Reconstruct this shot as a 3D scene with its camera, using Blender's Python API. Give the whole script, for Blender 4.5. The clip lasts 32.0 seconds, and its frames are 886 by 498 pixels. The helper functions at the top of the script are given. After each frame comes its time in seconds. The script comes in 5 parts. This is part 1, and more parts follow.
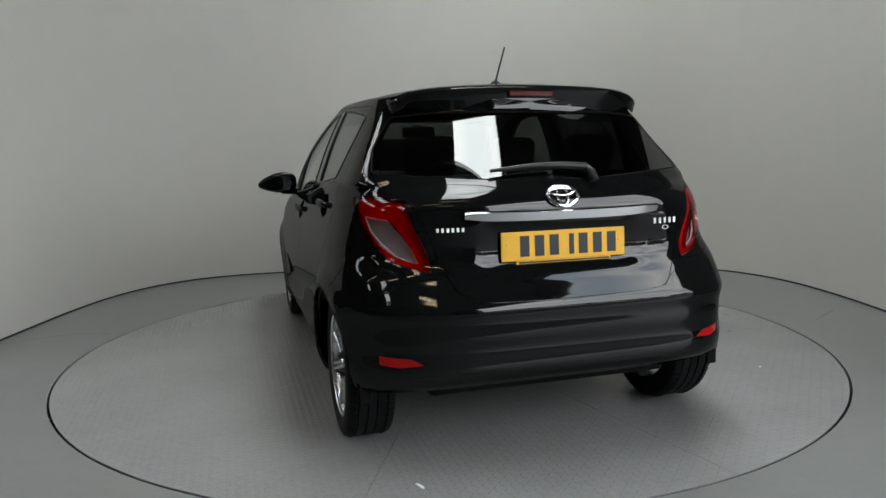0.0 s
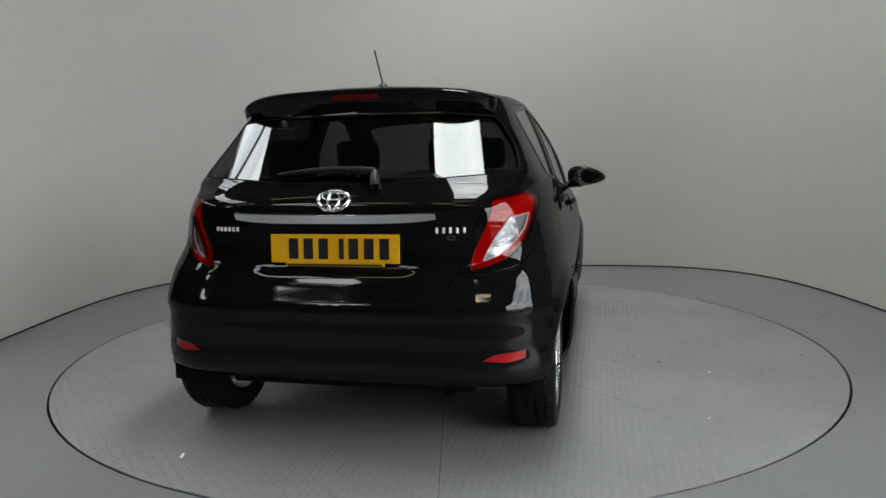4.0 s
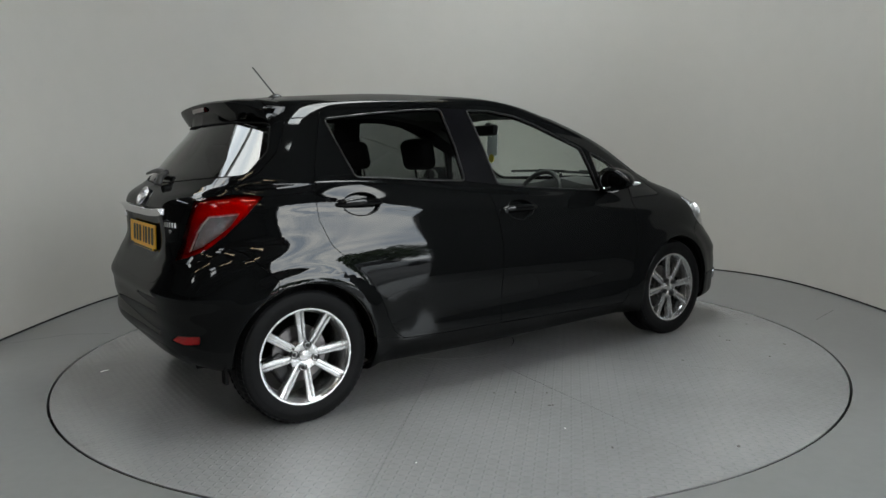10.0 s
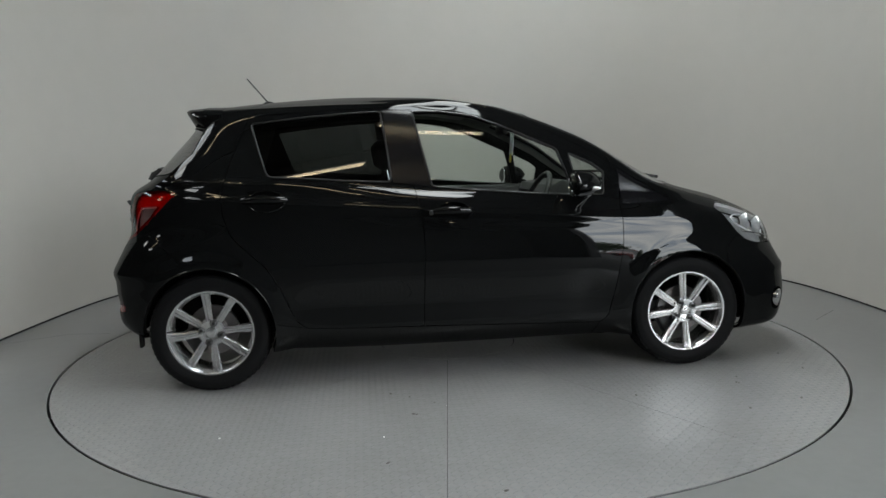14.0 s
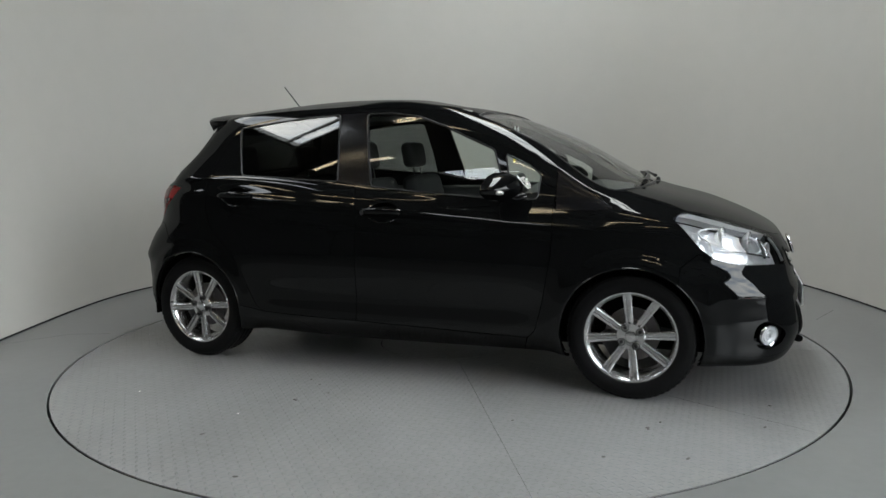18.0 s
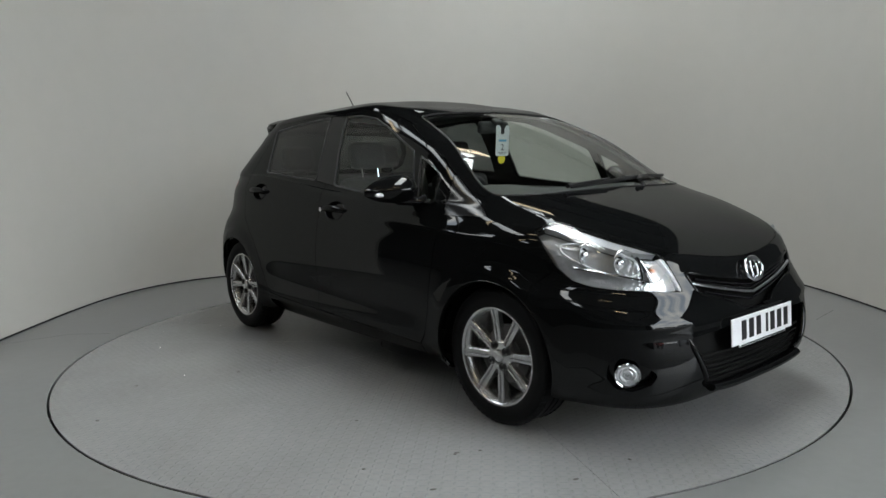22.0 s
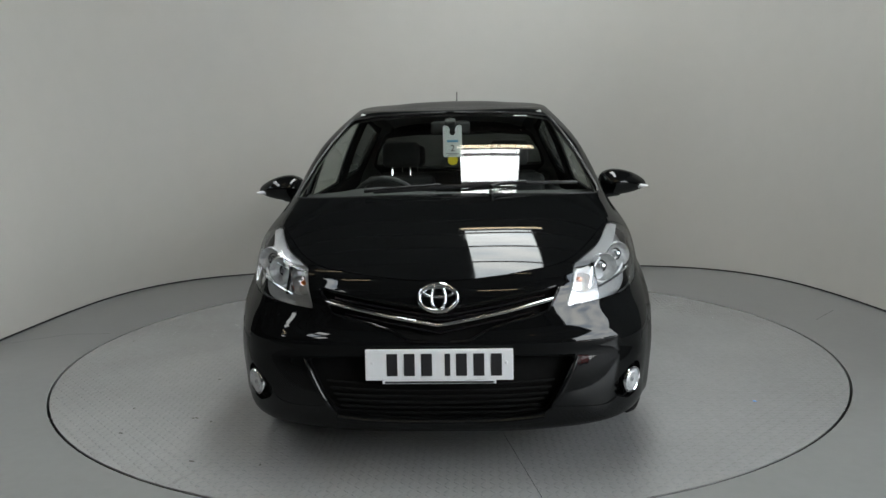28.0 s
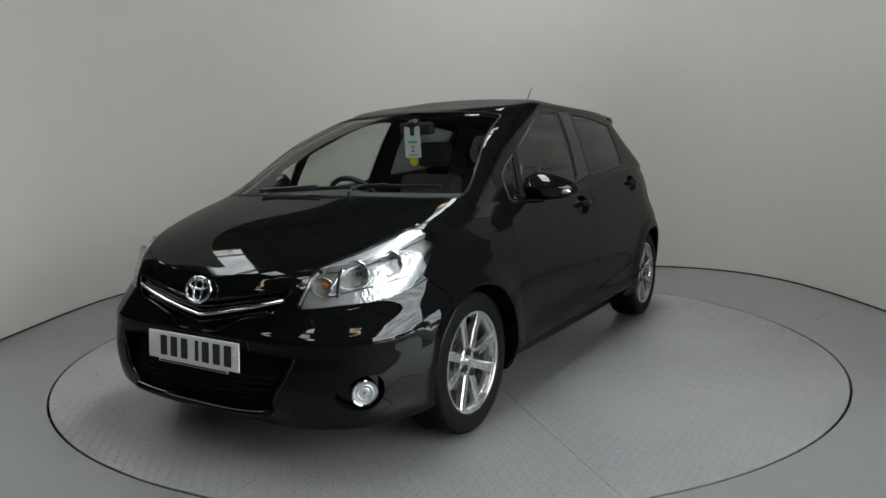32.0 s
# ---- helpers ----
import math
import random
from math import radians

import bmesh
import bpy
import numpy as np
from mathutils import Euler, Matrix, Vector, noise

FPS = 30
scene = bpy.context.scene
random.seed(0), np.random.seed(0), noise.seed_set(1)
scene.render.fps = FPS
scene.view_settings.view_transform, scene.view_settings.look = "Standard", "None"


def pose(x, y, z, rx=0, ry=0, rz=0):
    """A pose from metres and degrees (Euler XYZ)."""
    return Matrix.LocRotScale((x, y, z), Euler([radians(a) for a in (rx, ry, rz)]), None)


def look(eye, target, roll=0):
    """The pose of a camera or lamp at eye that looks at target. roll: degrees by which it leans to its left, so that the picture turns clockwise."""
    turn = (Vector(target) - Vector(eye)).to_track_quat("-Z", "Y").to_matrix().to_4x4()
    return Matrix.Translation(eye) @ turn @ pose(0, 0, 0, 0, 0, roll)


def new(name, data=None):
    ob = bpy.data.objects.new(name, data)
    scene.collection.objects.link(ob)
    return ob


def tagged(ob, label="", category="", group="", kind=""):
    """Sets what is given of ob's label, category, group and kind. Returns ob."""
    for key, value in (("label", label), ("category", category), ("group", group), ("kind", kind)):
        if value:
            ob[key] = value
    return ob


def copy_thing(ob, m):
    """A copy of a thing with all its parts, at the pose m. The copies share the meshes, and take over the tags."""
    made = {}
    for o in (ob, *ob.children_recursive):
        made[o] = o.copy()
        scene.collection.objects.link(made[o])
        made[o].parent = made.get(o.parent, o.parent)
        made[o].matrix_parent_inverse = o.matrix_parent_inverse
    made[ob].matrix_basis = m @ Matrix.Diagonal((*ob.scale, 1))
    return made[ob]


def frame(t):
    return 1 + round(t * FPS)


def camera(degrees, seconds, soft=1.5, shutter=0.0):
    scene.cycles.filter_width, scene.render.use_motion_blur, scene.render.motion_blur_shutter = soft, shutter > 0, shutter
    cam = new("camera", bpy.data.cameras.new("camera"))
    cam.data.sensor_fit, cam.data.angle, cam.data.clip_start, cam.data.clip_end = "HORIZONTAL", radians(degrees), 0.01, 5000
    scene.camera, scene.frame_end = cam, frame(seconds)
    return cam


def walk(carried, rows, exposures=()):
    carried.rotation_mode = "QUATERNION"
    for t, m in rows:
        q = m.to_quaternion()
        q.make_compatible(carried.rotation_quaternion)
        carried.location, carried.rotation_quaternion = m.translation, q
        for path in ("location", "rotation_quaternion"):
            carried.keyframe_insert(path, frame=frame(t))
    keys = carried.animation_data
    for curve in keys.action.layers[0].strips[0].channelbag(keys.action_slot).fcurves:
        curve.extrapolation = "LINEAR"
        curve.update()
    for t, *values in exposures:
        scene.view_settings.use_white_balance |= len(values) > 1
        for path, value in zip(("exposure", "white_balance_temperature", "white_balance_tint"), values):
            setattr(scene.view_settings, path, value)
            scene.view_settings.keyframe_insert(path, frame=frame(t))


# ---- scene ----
# ---- the camera stands on its tripod ----
cam = camera(63.72, 32.0, soft=1.5)
EYE = Vector((0, -4.412, 1.168))
AIM = EYE + Vector((-math.sin(radians(.2132)) * math.cos(radians(7.522)), math.cos(radians(.2132)) * math.cos(radians(7.522)), -math.sin(radians(7.522))))
walk(cam, [(0, look(EYE, AIM, -1.21)), (32, look(EYE, AIM, -1.21))], [(0, -0.29, 6780, 5), (4, -0.28, 6780, 5), (7, -0.24, 6780, 5), (9, -0.25, 6780, 5), (12, -0.32, 6780, 5), (14.5, -0.26, 6780, 5), (17, -0.20, 6780, 5), (20, -0.16, 6780, 5), (22, -0.23, 6780, 5), (24, -0.33, 6780, 5), (25.5, -0.32, 6780, 5), (28, -0.19, 6780, 5), (29, -0.18, 6780, 5), (30, -0.29, 6780, 5), (31, -0.24, 6780, 5), (32, -0.23, 6780, 5)])

# ---- world: a cloudy day outside, rooflights and tubes inside ----
world = bpy.data.worlds.new("world")
scene.world = world
world.use_nodes = True
wn = world.node_tree
sky = wn.nodes.new("ShaderNodeTexSky")
sky.sky_type, sky.sun_disc = "NISHITA", False
sky.sun_elevation, sky.sun_rotation = radians(42), radians(250)
sky.air_density, sky.dust_density = 1.0, 3.0
cloud = wn.nodes.new("ShaderNodeTexNoise")
cloud.inputs["Scale"].default_value, cloud.inputs["Detail"].default_value = 4.5, 7
coord = wn.nodes.new("ShaderNodeTexCoord")
stretch = wn.nodes.new("ShaderNodeMapping")
stretch.inputs["Scale"].default_value = (1, 1, 3.5)
wn.links.new(coord.outputs["Generated"], stretch.inputs["Vector"])
wn.links.new(stretch.outputs["Vector"], cloud.inputs["Vector"])
ramp = wn.nodes.new("ShaderNodeValToRGB")
ramp.color_ramp.elements[0].position, ramp.color_ramp.elements[0].color = .38, (58, 67, 82, 1)
ramp.color_ramp.elements[1].position, ramp.color_ramp.elements[1].color = .62, (125, 127, 130, 1)
wn.links.new(cloud.outputs["Fac"], ramp.inputs["Fac"])
veil = wn.nodes.new("ShaderNodeMix")
veil.data_type = "RGBA"
veil.inputs["Factor"].default_value = .75
wn.links.new(sky.outputs["Color"], veil.inputs["A"])
wn.links.new(ramp.outputs["Color"], veil.inputs["B"])
background = next(n for n in wn.nodes if n.type == "BACKGROUND")
background.inputs["Strength"].default_value = .135
wn.links.new(veil.outputs["Result"], background.inputs["Color"])

sun = new("sun", bpy.data.lights.new("sun", "SUN"))
sun.data.energy, sun.data.angle, sun.data.color = .8, radians(12), (1, .96, .9)
sun.matrix_world = look((30, 20, 40), (0, 0, 0))


def rooflight_lamp(x, y0, y1, z, width, power):
    """Daylight that comes in through one strip of rooflights."""
    lamp = new("rooflight_daylight", bpy.data.lights.new("rooflight_daylight", "AREA"))
    lamp.data.shape, lamp.data.size, lamp.data.size_y = "RECTANGLE", width, y1 - y0
    lamp.data.energy, lamp.data.color = power, (.90, .96, 1.0)
    lamp.matrix_world = pose(x, (y0 + y1) / 2, z)
    return lamp


ROOF_Z = 5.3
# middle, width, south end, north end of each strip of rooflights; the far ones are plain openings to the sky
STRIPS = ((0.7, 1.05, -2.35, 2.35), (-4.85, 1.1, -2.4, 2.7), (-4.35, 1.0, -5.8, -5.0), (-4.35, 1.0, -7.1, -6.05), (-8.6, .9, -1.6, 2.7), (-8.6, .8, -4.8, -4.0))
for strip_x, strip_w, south, north in STRIPS[:2]:
    rooflight_lamp(strip_x, south, north, ROOF_Z - .004, strip_w, (36 if strip_x > 0 else 6) * strip_w * (north - south))

# ---- materials ----
def material(name, color, rough=.5, metal=0.0, vary=.0, scale=8.0, bump=0.0, bump_scale=60.0, coat=0.0, spec=.5, emit=0.0, spread=.0, stains=0.0):
    """A surface with grain and stains at two scales. vary: how far the colour strays; bump: relief in metres; spread: roughness variation."""
    m = bpy.data.materials.new(name)
    m.use_nodes = True
    t = m.node_tree
    b = t.nodes["Principled BSDF"]
    b.inputs["Base Color"].default_value = (*color, 1)
    b.inputs["Roughness"].default_value, b.inputs["Metallic"].default_value = rough, metal
    b.inputs["Coat Weight"].default_value, b.inputs["Coat Roughness"].default_value = coat, .03
    b.inputs["Specular IOR Level"].default_value = spec
    if emit:
        b.inputs["Emission Color"].default_value = (*color, 1)
        b.inputs["Emission Strength"].default_value = emit
    co = t.nodes.new("ShaderNodeTexCoord")
    if vary or spread:
        big, fine = t.nodes.new("ShaderNodeTexNoise"), t.nodes.new("ShaderNodeTexNoise")
        big.inputs["Scale"].default_value, big.inputs["Detail"].default_value = scale / 6, 5
        fine.inputs["Scale"].default_value, fine.inputs["Detail"].default_value = scale * 5, 4
        mix = t.nodes.new("ShaderNodeMath")
        mix.operation = "MULTIPLY_ADD"
        mix.inputs[1].default_value = .4
        t.links.new(co.outputs["Object"], big.inputs["Vector"])
        t.links.new(co.outputs["Object"], fine.inputs["Vector"])
        t.links.new(fine.outputs["Fac"], mix.inputs[0])
        t.links.new(big.outputs["Fac"], mix.inputs[2])
        if vary:
            r = t.nodes.new("ShaderNodeValToRGB")
            r.color_ramp.elements[0].position, r.color_ramp.elements[1].position = .45, .95
            r.color_ramp.elements[0].color = (*[c * (1 - vary) for c in color], 1)
            r.color_ramp.elements[1].color = (*[min(1, c * (1 + vary)) for c in color], 1)
            t.links.new(mix.outputs[0], r.inputs["Fac"])
            t.links.new(r.outputs["Color"], b.inputs["Base Color"])
        if spread:
            q = t.nodes.new("ShaderNodeMapRange")
            q.inputs["From Min"].default_value, q.inputs["From Max"].default_value = .45, .95
            q.inputs["To Min"].default_value, q.inputs["To Max"].default_value = max(0, rough - spread), rough + spread
            t.links.new(mix.outputs[0], q.inputs["Value"])
            t.links.new(q.outputs["Result"], b.inputs["Roughness"])
    if stains:
        blot, cutoff, over = t.nodes.new("ShaderNodeTexNoise"), t.nodes.new("ShaderNodeMapRange"), t.nodes.new("ShaderNodeMix")
        blot.inputs["Scale"].default_value, blot.inputs["Detail"].default_value, blot.inputs["Distortion"].default_value = 1.3, 5, .2
        cutoff.inputs["From Min"].default_value, cutoff.inputs["From Max"].default_value, cutoff.inputs["To Max"].default_value = .50, .85, stains
        over.data_type, over.blend_type = "RGBA", "MULTIPLY"
        over.inputs["B"].default_value = (.45, .44, .42, 1)
        t.links.new(co.outputs["Object"], blot.inputs["Vector"])
        t.links.new(blot.outputs["Fac"], cutoff.inputs["Value"])
        t.links.new(cutoff.outputs["Result"], over.inputs["Factor"])
        t.links.new(r.outputs["Color"], over.inputs["A"])
        t.links.new(over.outputs["Result"], b.inputs["Base Color"])
    if bump:
        n, bp = t.nodes.new("ShaderNodeTexNoise"), t.nodes.new("ShaderNodeBump")
        n.inputs["Scale"].default_value, n.inputs["Detail"].default_value = bump_scale, 6
        bp.inputs["Distance"].default_value, bp.inputs["Strength"].default_value = bump, 1
        t.links.new(co.outputs["Object"], n.inputs["Vector"])
        t.links.new(n.outputs["Fac"], bp.inputs["Height"])
        t.links.new(bp.outputs["Normal"], b.inputs["Normal"])
    return m


def glass(name, tint, rough=.0, base=.06):
    """A thin pane: tinted see-through, with gloss by the viewing angle."""
    m = bpy.data.materials.new(name)
    m.use_nodes = True
    t = m.node_tree
    t.nodes.remove(t.nodes["Principled BSDF"])
    clear, gloss = t.nodes.new("ShaderNodeBsdfTransparent"), t.nodes.new("ShaderNodeBsdfGlossy")
    lw, mix = t.nodes.new("ShaderNodeLayerWeight"), t.nodes.new("ShaderNodeMixShader")
    lw.inputs["Blend"].default_value = .5
    power, gain = t.nodes.new("ShaderNodeMath"), t.nodes.new("ShaderNodeMath")
    power.operation, gain.operation = "POWER", "MULTIPLY_ADD"
    power.inputs[1].default_value = 5
    gain.inputs[1].default_value, gain.inputs[2].default_value = .9, base
    t.links.new(lw.outputs["Facing"], power.inputs[0])
    t.links.new(power.outputs[0], gain.inputs[0])
    clear.inputs["Color"].default_value = (*tint, 1)
    gloss.inputs["Roughness"].default_value = rough
    t.links.new(gain.outputs[0], mix.inputs["Fac"])
    t.links.new(clear.outputs["BSDF"], mix.inputs[1])
    t.links.new(gloss.outputs["BSDF"], mix.inputs[2])
    t.links.new(mix.outputs["Shader"], t.nodes["Material Output"].inputs["Surface"])
    return m


def lacquer(name, color):
    """Black lacquer under clear coat: a dark ground, with gloss by the viewing angle."""
    m = bpy.data.materials.new(name)
    m.use_nodes = True
    t = m.node_tree
    t.nodes.remove(t.nodes["Principled BSDF"])
    ground, gloss = t.nodes.new("ShaderNodeBsdfDiffuse"), t.nodes.new("ShaderNodeBsdfGlossy")
    lw, mix = t.nodes.new("ShaderNodeLayerWeight"), t.nodes.new("ShaderNodeMixShader")
    lw.inputs["Blend"].default_value = .5
    power, gain = t.nodes.new("ShaderNodeMath"), t.nodes.new("ShaderNodeMath")
    power.operation, gain.operation = "POWER", "MULTIPLY_ADD"
    power.inputs[1].default_value = 5
    gain.inputs[1].default_value, gain.inputs[2].default_value = .50, .033
    t.links.new(lw.outputs["Facing"], power.inputs[0])
    t.links.new(power.outputs[0], gain.inputs[0])
    ground.inputs["Color"].default_value = (*color, 1)
    # dust and fine polishing haze
    co, dust, haze = t.nodes.new("ShaderNodeTexCoord"), t.nodes.new("ShaderNodeTexNoise"), t.nodes.new("ShaderNodeMapRange")
    dust.inputs["Scale"].default_value, dust.inputs["Detail"].default_value = 9, 6
    haze.inputs["From Min"].default_value, haze.inputs["From Max"].default_value = .35, .75
    haze.inputs["To Min"].default_value, haze.inputs["To Max"].default_value = .02, .06
    t.links.new(co.outputs["Object"], dust.inputs["Vector"])
    t.links.new(dust.outputs["Fac"], haze.inputs["Value"])
    t.links.new(haze.outputs["Result"], gloss.inputs["Roughness"])
    t.links.new(gain.outputs[0], mix.inputs["Fac"])
    t.links.new(ground.outputs["BSDF"], mix.inputs[1])
    t.links.new(gloss.outputs["BSDF"], mix.inputs[2])
    t.links.new(mix.outputs["Shader"], t.nodes["Material Output"].inputs["Surface"])
    return m


def plate_material():
    """Grey painted tread plate: staggered raised lugs, scuffs and dust."""
    m = material("painted_tread_plate", (.216, .218, .218), .24, vary=.12, scale=5, stains=.18)
    t = m.node_tree
    b = t.nodes["Principled BSDF"]
    def calc(kind, x, y=0.0, z=0.0):
        n = t.nodes.new("ShaderNodeMath")
        n.operation = kind
        for k, q in enumerate((x, y, z)):
            if isinstance(q, (int, float)):
                n.inputs[k].default_value = q
            else:
                t.links.new(q, n.inputs[k])
        return n.outputs[0]
    co, axes = t.nodes.new("ShaderNodeTexCoord"), t.nodes.new("ShaderNodeSeparateXYZ")
    t.links.new(co.outputs["Object"], axes.inputs[0])
    # one lug to each square of a lattice, leaning left and right by turns
    u, v = calc("MULTIPLY", axes.outputs["X"], 31.0), calc("MULTIPLY", axes.outputs["Y"], 31.0)
    fu, fv = calc("SUBTRACT", calc("FRACT", u), .5), calc("SUBTRACT", calc("FRACT", v), .5)
    odd = calc("FLOORED_MODULO", calc("ADD", calc("FLOOR", u), calc("FLOOR", v)), 2.0)
    fv = calc("MULTIPLY", fv, calc("MULTIPLY_ADD", odd, -2.0, 1.0))
    along, across = calc("MULTIPLY", calc("ADD", fu, fv), 1.55), calc("MULTIPLY", calc("SUBTRACT", fu, fv), 4.2)
    far = calc("SQRT", calc("ADD", calc("MULTIPLY", along, along), calc("MULTIPLY", across, across)))
    lug = t.nodes.new("ShaderNodeMapRange")
    lug.interpolation_type = "SMOOTHSTEP"
    lug.inputs["From Min"].default_value, lug.inputs["From Max"].default_value = .55, 1.1
    lug.inputs["To Min"].default_value, lug.inputs["To Max"].default_value = 1, 0
    t.links.new(far, lug.inputs["Value"])
    bp = t.nodes.new("ShaderNodeBump")
    bp.inputs["Distance"].default_value, bp.inputs["Strength"].default_value = .0021, .95
    t.links.new(lug.outputs[0], bp.inputs["Height"])
    t.links.new(bp.outputs["Normal"], b.inputs["Normal"])
    return m


PAINT = lacquer("black_car_paint", (.0040, .0043, .0045))
BLACK_PLASTIC = material("black_plastic", (.009, .009, .010), .42, spec=.4, vary=.2, scale=20, bump=.0002, bump_scale=400)
GLOSS_BLACK = material("gloss_black_plastic", (.005, .005, .006), .14, spec=.35, vary=.15, scale=15)
DARK_VOID = material("matt_black_underside", (.005, .005, .005), .9, vary=.3, spec=.12)
RUBBER = material("tyre_rubber", (.0050, .0050, .0055), .65, spec=.14, vary=.35, scale=12, bump=.0003, bump_scale=150)
ALLOY = material("machined_silver_alloy", (.60, .60, .605), .24, .86, vary=.05, scale=10)
STEEL = material("dull_steel", (.18, .17, .17), .45, 1.0, vary=.3, scale=20)
CHROME = material("chrome", (.78, .78, .80), .06, 1.0, spread=.02)
WHITE_WALL = material("pale_painted_wall", (.44, .43, .408), .72, vary=.035, scale=1.2, bump=.0004, bump_scale=35)
FLOOR_PAINT = material("grey_floor_paint", (.162, .164, .164), .30, vary=.12, scale=3.5, stains=.16, bump=.0002, bump_scale=25)
PLATE = plate_material()
HALL_WALL = material("dark_cladding", (.055, .057, .06), .7, vary=.2, scale=3)
ROOF_SHEET = material("grey_roof_sheet", (.15, .15, .155), .6, vary=.15, scale=2)
TUBE_GLOW = material("lit_fluorescent_tube", (1.0, .84, .62), .4, emit=14)
LAMP_BODY = material("white_enamel", (.7, .7, .68), .4, vary=.05)
TARMAC = material("tarmac", (.042, .042, .044), .85, vary=.25, scale=4, bump=.003, bump_scale=60)
LEAVES = material("leaves", (.035, .06, .022), .8, vary=.5, scale=6)
BARK = material("bark", (.09, .07, .05), .9, vary=.3, scale=12)
RED_PAINT = material("red_car_paint", (.30, .012, .012), .2, coat=1)
PALE_PAINT = material("silver_car_paint", (.5, .52, .54), .25, coat=1)
SCUFF = material("dark_scuff", (.11, .11, .11), .7, vary=.3, scale=30)
CONCRETE = material("darkened_unseen_concrete", (.055, .055, .055), .8, vary=.3, scale=2, bump=.0006, bump_scale=30)
DARK_GAP = material("dark_gap", (.008, .008, .009), .9, vary=.2)


# ---- building blocks ----
def part(name, bm, mat, parent, label="", smooth=0):
    """One mesh object under a thing or part. smooth: angle in degrees up to which edges are shaded round."""
    me = bpy.data.meshes.new(name)
    bm.to_mesh(me)
    bm.free()
    return mesh_part(name, me, mat, parent, label, smooth)


def mesh_part(name, me, mat, parent, label="", smooth=0):
    for one in (mat if isinstance(mat, (list, tuple)) else [mat]):
        me.materials.append(one)
    if smooth:
        me.polygons.foreach_set("use_smooth", [True] * len(me.polygons))
        me.set_sharp_from_angle(angle=radians(smooth))
    ob = new(name, me)
    ob.parent = parent
    if label:
        tagged(ob, label)
    return ob


def thing(name, label, category, group="", kind="", at=None):
    ob = new(name)
    ob.empty_display_size = .2
    if at is not None:
        ob.matrix_world = at
    return tagged(ob, label, category, group, kind)


def box(bm, lo, hi, m=None, bevel=0.0, segments=2):
    v = bmesh.ops.create_cube(bm, size=1)["verts"]
    lo, hi = Vector(lo), Vector(hi)
    for p in v:
        p.co = Vector([a + (b - a) * (c + .5) for a, b, c in zip(lo, hi, p.co)])
    if bevel:
        e = list({e for p in v for e in p.link_edges})
        made = bmesh.ops.bevel(bm, geom=e, offset=bevel, segments=segments, affect="EDGES", profile=.5)
        v = list(set(made["verts"]) | {p for p in v if p.is_valid})
    if m is not None:
        bmesh.ops.transform(bm, matrix=m, verts=[p for p in v if p.is_valid])
    return bm


def lathe(bm, profile, steps=48, axis="Y", m=None, close=False):
    """Turns (radius, along) points round an axis."""
    rings = []
    for i in range(steps):
        a = 2 * math.pi * i / steps
        row = []
        for r, s in profile:
            p = {"Y": (r * math.cos(a), s, r * math.sin(a)), "Z": (r * math.cos(a), r * math.sin(a), s), "X": (s, r * math.cos(a), r * math.sin(a))}[axis]
            row.append(bm.verts.new(m @ Vector(p) if m is not None else p))
        rings.append(row)
    n = len(profile)
    for i in range(steps):
        a, b = rings[i], rings[(i + 1) % steps]
        for k in range(n if close else n - 1):
            q = [a[k], b[k], b[(k + 1) % n], a[(k + 1) % n]]
            try:
                bm.faces.new(q)
            except ValueError:
                pass
    return bm


def tube(bm, points, radius, sides=10, caps=True, flat=1.0, up=(0, 0, 1)):
    """A round bar along points; radius may be a list. flat: height against width."""
    pts = [Vector(p) for p in points]
    rows = []
    for i, p in enumerate(pts):
        way = (pts[min(i + 1, len(pts) - 1)] - pts[max(i - 1, 0)]).normalized()
        a = way.cross(Vector(up))
        if a.length < 1e-4:
            a = way.cross(Vector((1, 0, 0)))
        a.normalize()
        b = a.cross(way)
        r = radius[i] if isinstance(radius, (list, tuple)) else radius
        rows.append([bm.verts.new(p + a * r * math.cos(2 * math.pi * k / sides) + b * r * flat * math.sin(2 * math.pi * k / sides)) for k in range(sides)])
    for a, b in zip(rows, rows[1:]):
        for k in range(sides):
            bm.faces.new([a[k], a[(k + 1) % sides], b[(k + 1) % sides], b[k]])
    if caps:
        bm.faces.new(rows[0][::-1])
        bm.faces.new(rows[-1])
    return bm


def finish(bm):
    bmesh.ops.remove_doubles(bm, verts=bm.verts, dist=1e-5)
    bmesh.ops.recalc_face_normals(bm, faces=bm.faces)
    return bm

# ---- the body surface: rings round the car, from the sill up to the roof's middle line ----
def spline(pts, x):
    """A smooth curve through the points (x, value), with x rising, read at x."""
    a = np.array(sorted(pts), float)
    if len(a) < 3:
        return np.interp(x, a[:, 0], a[:, 1])
    d = np.diff(a[:, 1]) / np.diff(a[:, 0])
    m = np.concatenate([[d[0]], (d[1:] + d[:-1]) / 2, [d[-1]]])
    k = np.clip(np.searchsorted(a[:, 0], x) - 1, 0, len(a) - 2)
    h = a[k + 1, 0] - a[k, 0]
    t = np.clip((x - a[k, 0]) / h, 0, 1)
    return ((2 * t**3 - 3 * t**2 + 1) * a[k, 1] + (t**3 - 2 * t**2 + t) * h * m[k]
            + (3 * t**2 - 2 * t**3) * a[k + 1, 1] + (t**3 - t**2) * h * m[k + 1])


